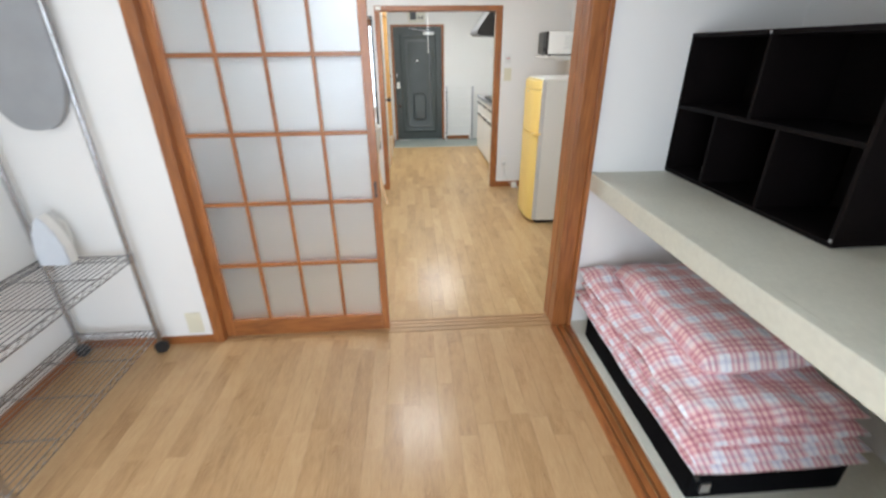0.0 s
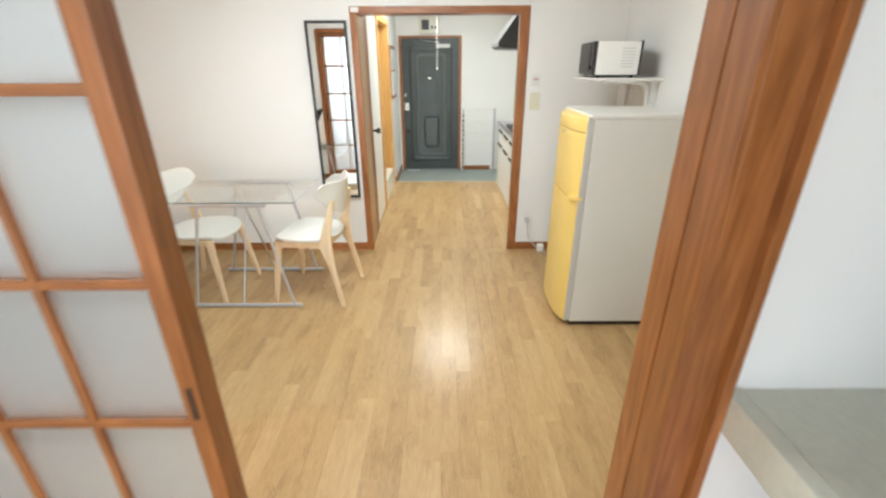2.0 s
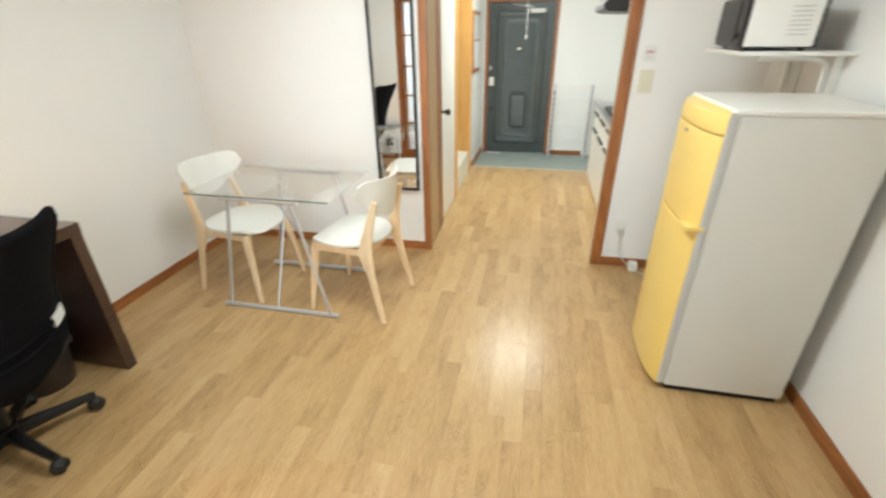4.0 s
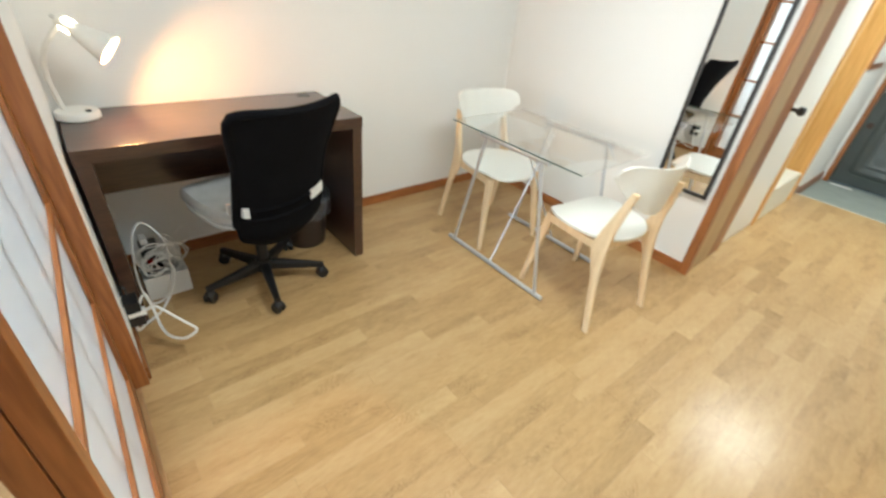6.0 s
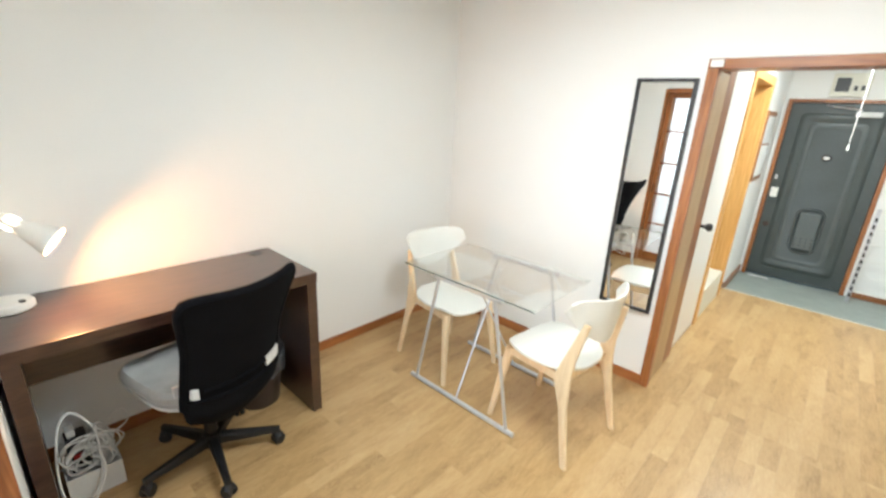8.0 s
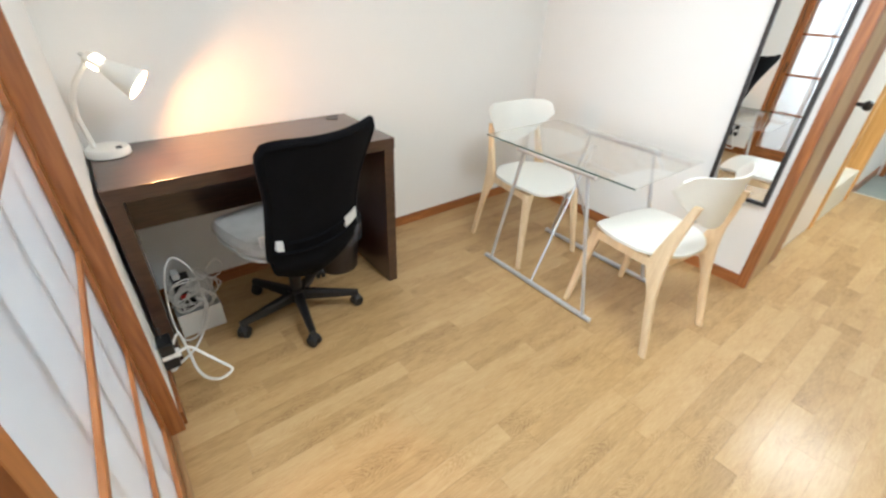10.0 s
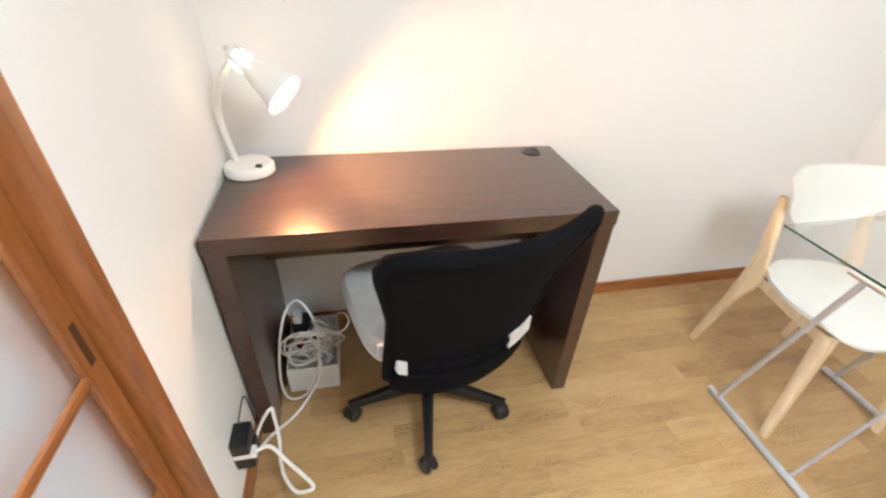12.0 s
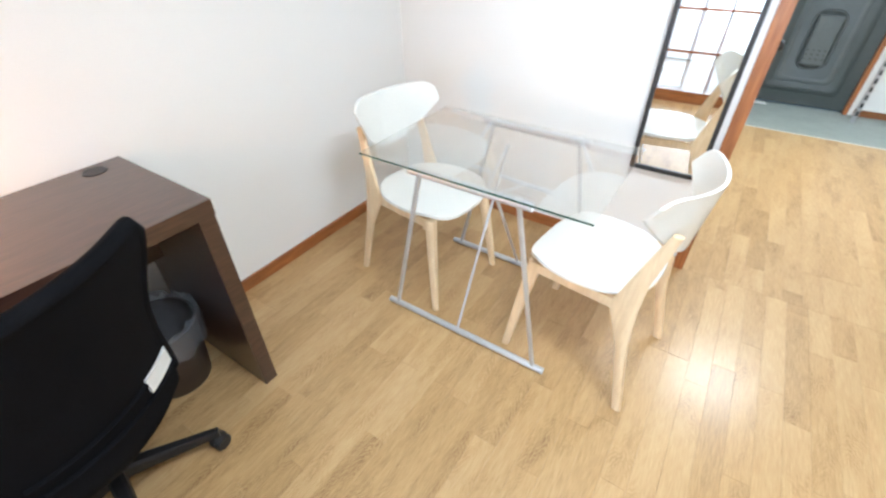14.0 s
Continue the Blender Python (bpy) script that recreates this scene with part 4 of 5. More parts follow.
def dining_chair():
    """Faces +x, at the origin."""
    root = thing("dining_chair", 0, 0, 0, "white lacquered chair with pale birch legs at the glass table", "chair", "chairs at the glass table")
    out = []
    n = 44
    for i in range(n):
        a = 2 * math.pi * i / n
        c, s = math.cos(a), math.sin(a)
        x = 0.02 + 0.205 * math.copysign(abs(c) ** (0.8 if c > 0 else 0.52), c)
        w = 0.208 - 0.070 * max(0.0, -c)
        out.append((x, w * math.copysign(abs(s) ** 0.62, s)))
    bm = slab(out, 0.418, 0.433, 0.005)
    for v in bm.verts:
        v.co.z += 0.010 * (v.co.x / 0.2) ** 2 + 0.012 * (v.co.y / 0.2) ** 2 - (0.03 * max(0, v.co.x - 0.16) / 0.06)
    part("seat", bm, CHAIRWHITE, root, "white curved plywood seat", True)
    for side in (-1, 1):
        part("front_leg", square_bar(bmesh.new(), [((0.222, 0.205 * side, 0.0), 0.011, 0.013), ((0.190, 0.180 * side, 0.25), 0.015, 0.019), ((0.165, 0.160 * side, 0.416), 0.017, 0.024)]), BIRCH, root, "pale birch leg", True)
        part("rear_leg", square_bar(bmesh.new(), [((-0.228, 0.207 * side, 0.0), 0.011, 0.014), ((-0.172, 0.190 * side, 0.27), 0.0125, 0.019), ((-0.140, 0.178 * side, 0.40), 0.0125, 0.041), ((-0.158, 0.170 * side, 0.50), 0.0115, 0.026), ((-0.206, 0.158 * side, 0.682), 0.011, 0.013)]), BIRCH, root, "pale birch back leg", True)
        part("side_rail", B(-0.142, 0.168 * side - 0.009, 0.378, 0.165, 0.168 * side + 0.009, 0.416, 0.003), BIRCH, root)
    part("cross_rail", B(-0.15, -0.17, 0.378, -0.128, 0.17, 0.414, 0.003), BIRCH, root)

    def back_at(u, v):
        half = 0.214
        y = u * half
        lo, hi = 0.566 + 0.158 * abs(u) ** 2.0, 0.799 - 0.014 * (1 - u * u) - 0.030 * abs(u) ** 10
        z = lo + (hi - lo) * v
        x = -0.210 - 0.03 * v + 0.090 * u * u
        return Vector((x, y, z))
    bm = bmesh.new()
    nu, nv = 22, 8
    th = Vector((-0.010, 0, 0))
    f = [[bm.verts.new(back_at(-1 + 2 * i / nu, j / nv)) for i in range(nu + 1)] for j in range(nv + 1)]
    r = [[bm.verts.new(back_at(-1 + 2 * i / nu, j / nv) + th) for i in range(nu + 1)] for j in range(nv + 1)]
    for j in range(nv):
        for i in range(nu):
            bm.faces.new((f[j][i], f[j][i + 1], f[j + 1][i + 1], f[j + 1][i]))
            bm.faces.new((r[j][i + 1], r[j][i], r[j + 1][i], r[j + 1][i + 1]))
    rim = [(0, i) for i in range(nu)] + [(j, nu) for j in range(nv)] + [(nv, i) for i in range(nu, 0, -1)] + [(j, 0) for j in range(nv, 0, -1)]
    for (a, b), (c, d) in zip(rim, rim[1:] + rim[:1]):
        bm.faces.new((f[a][b], r[a][b], r[c][d], f[c][d]))
    part("backrest", bm, CHAIRWHITE, root, "white curved plywood backrest", True)
    for side in (-1, 1):
        bm = lathe(bmesh.new(), [(0.0, -0.004), (0.006, -0.003), (0.006, 0.002), (0.0, 0.003)], seg=10)
        bm.transform(pose(-0.2135, 0.160 * side, 0.63, 0, -90, 0))
        part("bolt", bm, STEEL, root)
    return root


def standing_mirror():
    root = thing("wall_mirror", -0.19, 2.66, 0.46, "tall narrow mirror in a thin black frame on the wall", "mirror")
    x0, x1, z0, z1, w = -0.332, -0.048, 0.455, 1.695, 0.018
    y0, y1 = NY - 0.026, NY - 0.001
    for a in ((x0, z0, x1, z0 + w), (x0, z1 - w, x1, z1), (x0, z0 + w, x0 + w, z1 - w), (x1 - w, z0 + w, x1, z1 - w)):
        part("frame", B(a[0], y0, a[1], a[2], y1, a[3], 0.002), BLACKFRAME, root)
    root.matrix_basis = pose(-0.19, 2.66, 0.46)
    part("glass", B(x0 + w, y0 + 0.008, z0 + w, x1 - w, y1 - 0.004, z1 - w), MIRROR, root, "silvered mirror glass")
    root.matrix_basis = pose(-0.19, 2.652, 0.46, 0, 0, 1.6)


desk()
desk_lamp()
office_chair()
waste_bin()
cables()
glass_table()
chair = dining_chair()
copy_thing(chair, pose(-0.236, 1.980, 0, 0, 0, 173.3))
chair.matrix_basis = pose(-1.003, 2.035, 0, 0, 0, -8.3)
standing_mirror()


# ---- dining room: fridge, microwave, wall fittings ----
def fridge():
    root = thing("fridge", 1.55, 1.755, 0, "two-door fridge with bulging yellow doors and grey sides", "fridge")
    y0, y1 = 1.518, 1.990
    part("cabinet", B(1.345, y0, 0.028, 1.80, y1, 1.176, 0.006), FRIDGEGREY, root, "pale grey enamelled cabinet")
    part("top_cover", B(1.325, y0 - 0.002, 1.176, 1.80, y1 + 0.002, 1.194, 0.006), WHITE, root, "white plastic top")
    part("plinth", B(1.35, y0 + 0.01, 0.0, 1.79, y1 - 0.01, 0.028, 0.002), BLACK, root)
    part("gasket", B(1.328, y0 + 0.004, 0.035, 1.3445, y1 - 0.004, 1.19), GREYPLASTIC, root, "grey door seal")

    def door(name, z0, z1, top):
        bm = bmesh.new()
        n = 14
        rows = []
        for j, z in enumerate((z0, z0 + 0.012, z1 - 0.03, z1 - 0.012, z1)):
            inset = (0.003, 0.0, 0.0, 0.004 if top else 0.0, 0.022 if top else 0.003)[j]
            row = []
            for i in range(n + 1):
                u = -1 + 2 * i / n
                row.append(bm.verts.new((1.266 + 0.040 * abs(u) ** 3.2 + inset, (y0 + y1) / 2 + u * (y1 - y0) / 2, z)))
            row.append(bm.verts.new((1.327, y1, z)))
            row.append(bm.verts.new((1.327, y0, z)))
            rows.append(row)
        m = len(rows[0])
        for a, b in zip(rows, rows[1:]):
            for i in range(m):
                bm.faces.new((a[i], a[(i + 1) % m], b[(i + 1) % m], b[i]))
        bm.faces.new(list(reversed(rows[0])))
        bm.faces.new(rows[-1])
        return part(name, bm, YELLOW, root, "glossy yellow bulging door", True)
    low = door("door", 0.035, 0.762, False)
    up = door("door", 0.772, 1.106, False)
    cap = door("door_cap", 1.112, 1.184, True)
    part("badge", B(1.2575, 1.735, 1.082, 1.2615, 1.757, 1.094, 0.001), STEEL, up, "small metal badge")
    part("handle", B(1.262, y0 - 0.004, 0.768, 1.33, y0 + 0.06, 0.782, 0.003), YELLOW, up, "moulded door grip")
    part("edge_strip", B(1.3105, y0 - 0.003, 0.04, 1.3265, y0 + 0.004, 1.185, 0.001), GREYPLASTIC, root, "silver-grey edging")


def microwave():
    shelf = thing("wall_shelf", 1.67, 2.22, 1.34, "white wall shelf on curved brackets", "shelf")
    part("board", B(1.475, 2.0, 1.328, EX - 0.001, 2.45, 1.344, 0.003), WHITE, shelf)
    for y in (2.07, 2.38):
        part("bracket", T(curl([(1.56, y, 1.318), (1.72, y, 1.318), (1.79, y, 1.305), (1.815, y, 1.27), (1.82, y, 1.15), (1.82, y, 1.08)]), 0.011, 10), WHITE, shelf, "", True)
        part("bracket_plate", B(1.83, y - 0.016, 1.06, EX - 0.001, y + 0.016, 1.328, 0.002), WHITE, shelf)
    root = thing("microwave", 1.64, 2.23, 1.344, "small white microwave with a dark glass door on the shelf", "microwave")
    part("casing", B(1.53, 2.03, 1.360, 1.765, 2.42, 1.535, 0.005), WHITE, root)
    part("front", B(1.508, 2.035, 1.358, 1.529, 2.42, 1.537, 0.004), BLACKFRAME, root, "dark front")
    part("door_glass", B(1.504, 2.10, 1.375, 1.508, 2.41, 1.525, 0.001), BLACK, root, "dark glass door")
    part("knob", lathe(bmesh.new(), [(0.0, 0), (0.013, 0), (0.012, 0.014), (0.0, 0.015)], seg=16), BLACK, root).matrix_basis = pose(1.508, 2.065, 1.40, 0, -90, 0)
    for k in range(7):
        part("vent", B(1.665 + 0.0, 2.0285, 1.40 + 0.016 * k, 1.735, 2.0298, 1.406 + 0.016 * k), GREYPLASTIC, root)
    part("back_panel", B(1.7655, 2.026, 1.356, 1.775, 2.424, 1.539, 0.002), BLACKFRAME, root, "dark back edge")
    part("base", B(1.52, 2.034, 1.354, 1.765, 2.418, 1.3595), BLACKFRAME, root)
    for x in (1.55, 1.74):
        for y in (2.06, 2.39):
            part("foot", lathe(bmesh.new(), [(0.0, 1.3445), (0.012, 1.3445), (0.012, 1.354), (0.0, 1.354)], (x, y, 0), 12), BLACK, root)
    root.matrix_basis = pose(1.618, 2.235, 1.344, 0, 0, -6)


def wall_fittings():
    s = thing("light_switch", 1.275, NY, 1.17, "ivory wall switch plate beside the doorway", "switch")
    part("plate", B(1.238, NY - 0.008, 1.108, 1.312, NY - 0.0005, 1.228, 0.002), IVORY, s)
    for z in (1.138, 1.168, 1.198):
        part("rocker", B(1.262, NY - 0.0115, z - 0.011, 1.288, NY - 0.008, z + 0.011, 0.001), IVORY, s)
    n = thing("wall_sticker", 1.275, NY, 1.31, "small white paper notice with a dark ring above the switch", "notice")
    part("paper", B(1.24, NY - 0.0025, 1.268, 1.306, NY - 0.0008, 1.352), PAPER, n)
    bm = bmesh.new()
    for k in range(24):
        a, b = 2 * math.pi * k / 24, 2 * math.pi * (k + 1) / 24
        vs = [bm.verts.new((1.273 + r * math.cos(t), NY - 0.0032, 1.318 + r * math.sin(t) * 0.62)) for r, t in ((0.016, a), (0.024, a), (0.024, b), (0.016, b))]
        bm.faces.new(vs)
    part("ring", bm, GREYPLASTIC, n)
    part("stroke", B(1.258, NY - 0.0036, 1.315, 1.288, NY - 0.003, 1.321), RED, n)
    part("bar", B(1.258, NY - 0.0036, 1.286, 1.288, NY - 0.003, 1.291), GREYPLASTIC, n)
    c = thing("control_box", 1.165, NY, 1.98, "small white plastic control box high on the wall", "control box")
    part("case", B(1.115, NY - 0.032, 1.930, 1.218, NY - 0.0005, 2.055, 0.006), WHITE, c)
    part("cover", B(1.125, NY - 0.036, 1.975, 1.208, NY - 0.0325, 2.047, 0.002), GREYPLASTIC, c, "pale grey cover plate")
    o = thing("wall_socket", 1.28, NY, 0.27, "white wall socket with the fridge plug in it", "socket")
    part("plate", B(1.245, NY - 0.008, 0.215, 1.315, NY - 0.0005, 0.335, 0.002), WHITE, o)
    part("plug", B(1.265, NY - 0.045, 0.245, 1.295, NY - 0.008, 0.28, 0.005), GREYPLASTIC, o, "grey plug")
    part("flex", T(curl([(1.28, NY - 0.04, 0.25), (1.283, NY - 0.06, 0.20), (1.30, NY - 0.05, 0.12), (1.35, NY - 0.06, 0.05), (1.42, NY - 0.08, 0.008), (1.55, NY - 0.20, 0.006), (1.70, NY - 0.45, 0.006)]), 0.0035, 6), GREYPLASTIC, o, "", True)
    part("tap_block", B(1.375, NY - 0.075, 0.0, 1.425, NY - 0.02, 0.055, 0.006), WHITE, o, "white extension tap on the floor")
    b = thing("wall_socket", -0.88, 0, 0.13, "ivory wall socket plate low on the bedroom wall", "socket")
    part("plate", B(-0.918, -0.008, 0.065, -0.842, -0.0005, 0.185, 0.002), IVORY, b)
    for z in (0.105, 0.145):
        part("outlet", B(-0.893, -0.0105, z - 0.012, -0.867, -0.008, z + 0.012, 0.001), IVORY, b)


def ceiling_lamp(x, y, w, d, deep, label):
    root = thing("ceiling_lamp", x, y, H, label, "lamp")
    part("housing", B(x - w / 2, y - d / 2, H - 0.055, x + w / 2, y + d / 2, H - 0.001, 0.01), WHITE, root)
    part("diffuser", B(x - w / 2 + 0.015, y - d / 2 + 0.015, H - 0.056 - deep, x + w / 2 - 0.015, y + d / 2 - 0.015, H - 0.056, 0.015), DIFFUSER, root, "glowing white cover")
    return root


# thin white strip stands in for the slit of daylight under the front door
solo("door_gap_daylight", B(0.07, 5.76, -0.0595, 0.25, 5.80, -0.052, 0.002), PAPER, "white strip at the foot of the front door in place of daylight under it", "card")
fridge()
microwave()
wall_fittings()
ceiling_lamp(0.2, 1.3, 0.62, 0.62, 0.09, "square white ceiling lamp, switched on")


# ---- bedroom: wire rack, iron, ironing board, bedding, shelf box ----
def wire_rack():
    root = thing("wire_rack", -1.235, -0.52, 0, "chrome wire shelving rack on black castors", "shelf")
    xs, ys = (-1.425, -1.035), (-0.96, -0.075)
    for x in xs:
        for y in ys:
            pole = part("pole", T([(x, y, 0.075), (x, y, 1.75)], 0.0115, 12), CHROME, root, "", True)
            for k in range(26):
                part("groove_ring", lathe(bmesh.new(), [(0.0118, -0.002), (0.0128, 0.0), (0.0118, 0.002)], (x, y, 0.32 + 0.05 * k), 10), CHROME, pole) if y > -0.5 and k < 24 else None
            bm = lathe(bmesh.new(), [(0.0, -0.011), (0.030, -0.011), (0.034, -0.006), (0.034, 0.006), (0.030, 0.011), (0.0, 0.011)], seg=20)
            bm.transform(pose(x, y, 0.0345, 90, 0, 25))
            c = part("castor", bm, BLACK, root, "black rubber castor", True)
            part("castor_stem", T([(x, y, 0.03), (x, y, 0.08)], 0.009, 8), BLACK, root)
    for z in (0.135, 0.555):
        shelf = part("wire_shelf", T([(xs[1], ys[0], z), (xs[1], ys[1], z)], 0.0035, 6), CHROME, root)
        for dz in (0.0, -0.028):
            for a, b in (((xs[0], ys[0]), (xs[0], ys[1])), ((xs[0], ys[0]), (xs[1], ys[0])), ((xs[0], ys[1]), (xs[1], ys[1]))):
                part("rim_wire", T([(*a, z + dz), (*b, z + dz)], 0.0033, 6), CHROME, shelf)
        part("rim_wire", T([(xs[1], ys[0], z - 0.028), (xs[1], ys[1], z - 0.028)], 0.0033, 6), CHROME, shelf)
        for k, (p, q) in enumerate((((xs[1], ys[0]), (xs[1], ys[1])), ((xs[0], ys[1]), (xs[1], ys[1])), ((xs[0], ys[0]), (xs[0], ys[1])))):
            n = 34 if abs(p[1] - q[1]) > 0.5 else 16
            pts = []
            for i in range(n + 1):
                t = i / n
                pts.append((p[0] + (q[0] - p[0]) * t, p[1] + (q[1] - p[1]) * t, z - 0.002 - (0.024 if i % 2 else 0)))
            part("truss_wire", T(pts, 0.0022, 5), CHROME, shelf)
        for k in range(1, 16):
            x = xs[0] + (xs[1] - xs[0]) * k / 16
            part("wire", T([(x, ys[0], z + 0.0045), (x, ys[1], z + 0.0045)], 0.0024, 5), CHROME, shelf)
        for k in range(1, 4):
            y = ys[0] + (ys[1] - ys[0]) * k / 4
            part("cross_wire", T([(xs[0], y, z - 0.004), (xs[1], y, z - 0.004)], 0.0034, 6), CHROME, shelf)
        for x in xs:
            for y in ys:
                part("collar", lathe(bmesh.new(), [(0.0125, z - 0.034), (0.0165, z - 0.034), (0.0150, z + 0.008), (0.0125, z + 0.008)], (x, y, 0), 12), CHROME, shelf)


def clothes_iron():
    root = thing("clothes_iron", -1.295, -0.12, 0.562, "white steam iron standing on its heel on the rack", "iron")
    def outline(k):
        return [(-1.295 + 0.062 * k * w, zz) for w, zz in ((-1, 0.0), (-1.0, 0.08), (-0.72, 0.15), (-0.3, 0.205), (0.05, 0.225), (0.34, 0.20), (0.72, 0.15), (1.0, 0.08), (1, 0.0))]
    def plate(y0, y1, k):
        bm = bmesh.new()
        o = outline(k)
        a = [bm.verts.new((x, y0, 0.562 + z)) for x, z in o]
        b = [bm.verts.new((x, y1, 0.562 + z)) for x, z in o]
        bm.faces.new(a)
        bm.faces.new(list(reversed(b)))
        for i in range(len(o)):
            bm.faces.new((a[i], a[(i + 1) % len(o)], b[(i + 1) % len(o)], b[i]))
        return bm
    part("soleplate", plate(-0.165, -0.159, 1.0), SOLE, root, "pale blue-grey soleplate")
    part("body", plate(-0.158, -0.110, 0.94), WHITE, root, "white plastic body")
    part("water_tank", plate(-0.109, -0.080, 0.62), GREYPLASTIC, root, "pale grey water tank")
    part("handle", T(curl([(-1.295, -0.112, 0.60), (-1.295, -0.055, 0.61), (-1.295, -0.040, 0.66), (-1.295, -0.050, 0.72), (-1.295, -0.105, 0.745)]), 0.013, 10), WHITE, root, "", True)


def ironing_board():
    root = thing("ironing_board", -1.24, 0, 1.12, "grey oval ironing board hung flat on the wall", "ironing board")
    out = []
    for i in range(40):
        a = 2 * math.pi * i / 40
        c, s = math.cos(a), math.sin(a)
        out.append((-1.24 + 0.178 * math.copysign(abs(c) ** 0.75, c), 1.55 + 0.43 * math.copysign(abs(s) ** 0.85, s)))
    def panel(y0, y1, k):
        bm = bmesh.new()
        a = [bm.verts.new((-1.24 + (x + 1.24) * k, y0, 1.55 + (z - 1.55) * k)) for x, z in out]
        b = [bm.verts.new((-1.24 + (x + 1.24) * k, y1, 1.55 + (z - 1.55) * k)) for x, z in out]
        bm.faces.new(a)
        bm.faces.new(list(reversed(b)))
        for i in range(len(out)):
            bm.faces.new((a[i], a[(i + 1) % len(out)], b[(i + 1) % len(out)], b[i]))
        return bm
    part("cover", panel(-0.040, -0.012, 1.0), BOARDCLOTH, root, "smooth grey cloth cover")
    part("backing", panel(-0.0115, -0.0005, 0.94), STEEL, root)


def padded(x0, x1, y0, y1, z0, z1, seed, nx=22, ny=34, bulge=0.45, sag=0.006, rep=0.100):
    """A stuffed flat shape with rounded borders and soft unevenness, with a woven check laid over it."""
    bm = bmesh.new()
    uvl = bm.loops.layers.uv.new("UVMap")
    cx, cy, cz = (x0 + x1) / 2, (y0 + y1) / 2, (z0 + z1) / 2
    place = {}
    grid = {}
    for side in (1, -1):
        for j in range(ny + 1):
            for i in range(nx + 1):
                u, v = -1 + 2 * i / nx, -1 + 2 * j / ny
                edge = i in (0, nx) or j in (0, ny)
                h = (max(0.0, 1 - abs(u) ** 5) * max(0.0, 1 - abs(v) ** 6)) ** bulge
                x = cx + u * (x1 - x0) / 2 * (1 - 0.02 * v * v)
                y = cy + v * (y1 - y0) / 2 * (1 - 0.015 * u * u)
                nz = noise.noise(Vector((x * 7 + seed, y * 7, seed * 1.7 + side))) * sag * 2 + noise.noise(Vector((x * 19 + seed, y * 15, seed))) * sag
                z = cz + side * h * (z1 - z0) / 2 + (nz if not edge else nz * 0.6)
                if edge and side == -1:
                    grid[side, i, j] = grid[1, i, j]
                else:
                    x += noise.noise(Vector((y * 5, seed, z * 9))) * sag * (1.2 if edge else 0.3)
                    grid[side, i, j] = bm.verts.new((x, y, z))
                place[side, i, j] = (x / rep, (y + (0 if side == 1 else 0.03)) / rep)
    for side in (1, -1):
        for j in range(ny):
            for i in range(nx):
                ks = [(side, i, j), (side, i + 1, j), (side, i + 1, j + 1), (side, i, j + 1)]
                if side == -1:
                    ks.reverse()
                fc = bm.faces.new([grid[k] for k in ks])
                for loop, k in zip(fc.loops, ks):
                    loop[uvl].uv = place[k]
    return bm


def bedding():
    base = thing("storage_case", 1.43, -0.60, 0.02, "black soft storage case lying on the closet floor", "case")
    part("body", B(1.165, -1.065, 0.021, 1.715, -0.14, 0.165, 0.02), BLACKCLOTH, base)
    part("piping", T(curl([(1.166, -0.15, 0.15), (1.166, -0.6, 0.152), (1.168, -1.055, 0.15), (1.19, -1.066, 0.15), (1.45, -1.067, 0.152), (1.70, -1.066, 0.15)], 4), 0.006, 6), BLACK, base)
    part("buckle", B(1.20, -1.072, 0.06, 1.235, -1.064, 0.10, 0.002), STEEL, base, "small metal clasp")
    f = thing("folded_futon", 1.43, -0.56, 0.165, "folded futon in red, pink and white plaid", "futon", "plaid bedding")
    part("lower_fold", padded(1.130, 1.735, -1.105, -0.02, 0.164, 0.218, 1.3, sag=0.006), PLAID, f, "", True)
    part("upper_fold", padded(1.122, 1.730, -1.100, -0.02, 0.206, 0.266, 2.6, sag=0.008), PLAID, f, "", True)
    q = thing("folded_quilt", 1.43, -0.55, 0.255, "folded plaid quilt in red, pink and white", "quilt", "plaid bedding")
    part("lower_fold", padded(1.142, 1.725, -1.080, -0.03, 0.250, 0.318, 4.1, sag=0.010), PLAID, q, "", True)
    top = padded(1.126, 1.725, -1.060, -0.025, 0.300, 0.382, 6.3, sag=0.013)
    for v in top.verts:
        v.co.z += 0.030 * max(0.0, (v.co.y + 0.30) / 0.28) ** 2 + 0.010 * noise.noise(Vector((v.co.x * 4, v.co.y * 11, 2.0)))
    part("upper_fold", top, PLAID, q, "", True)
    solo("pillow", padded(1.235, 1.66, -0.90, -0.17, 0.355, 0.488, 8.2, 20, 26, 0.42, 0.008), PLAID, "plump plaid pillow on the folded quilt", "pillow", "plaid bedding", True)


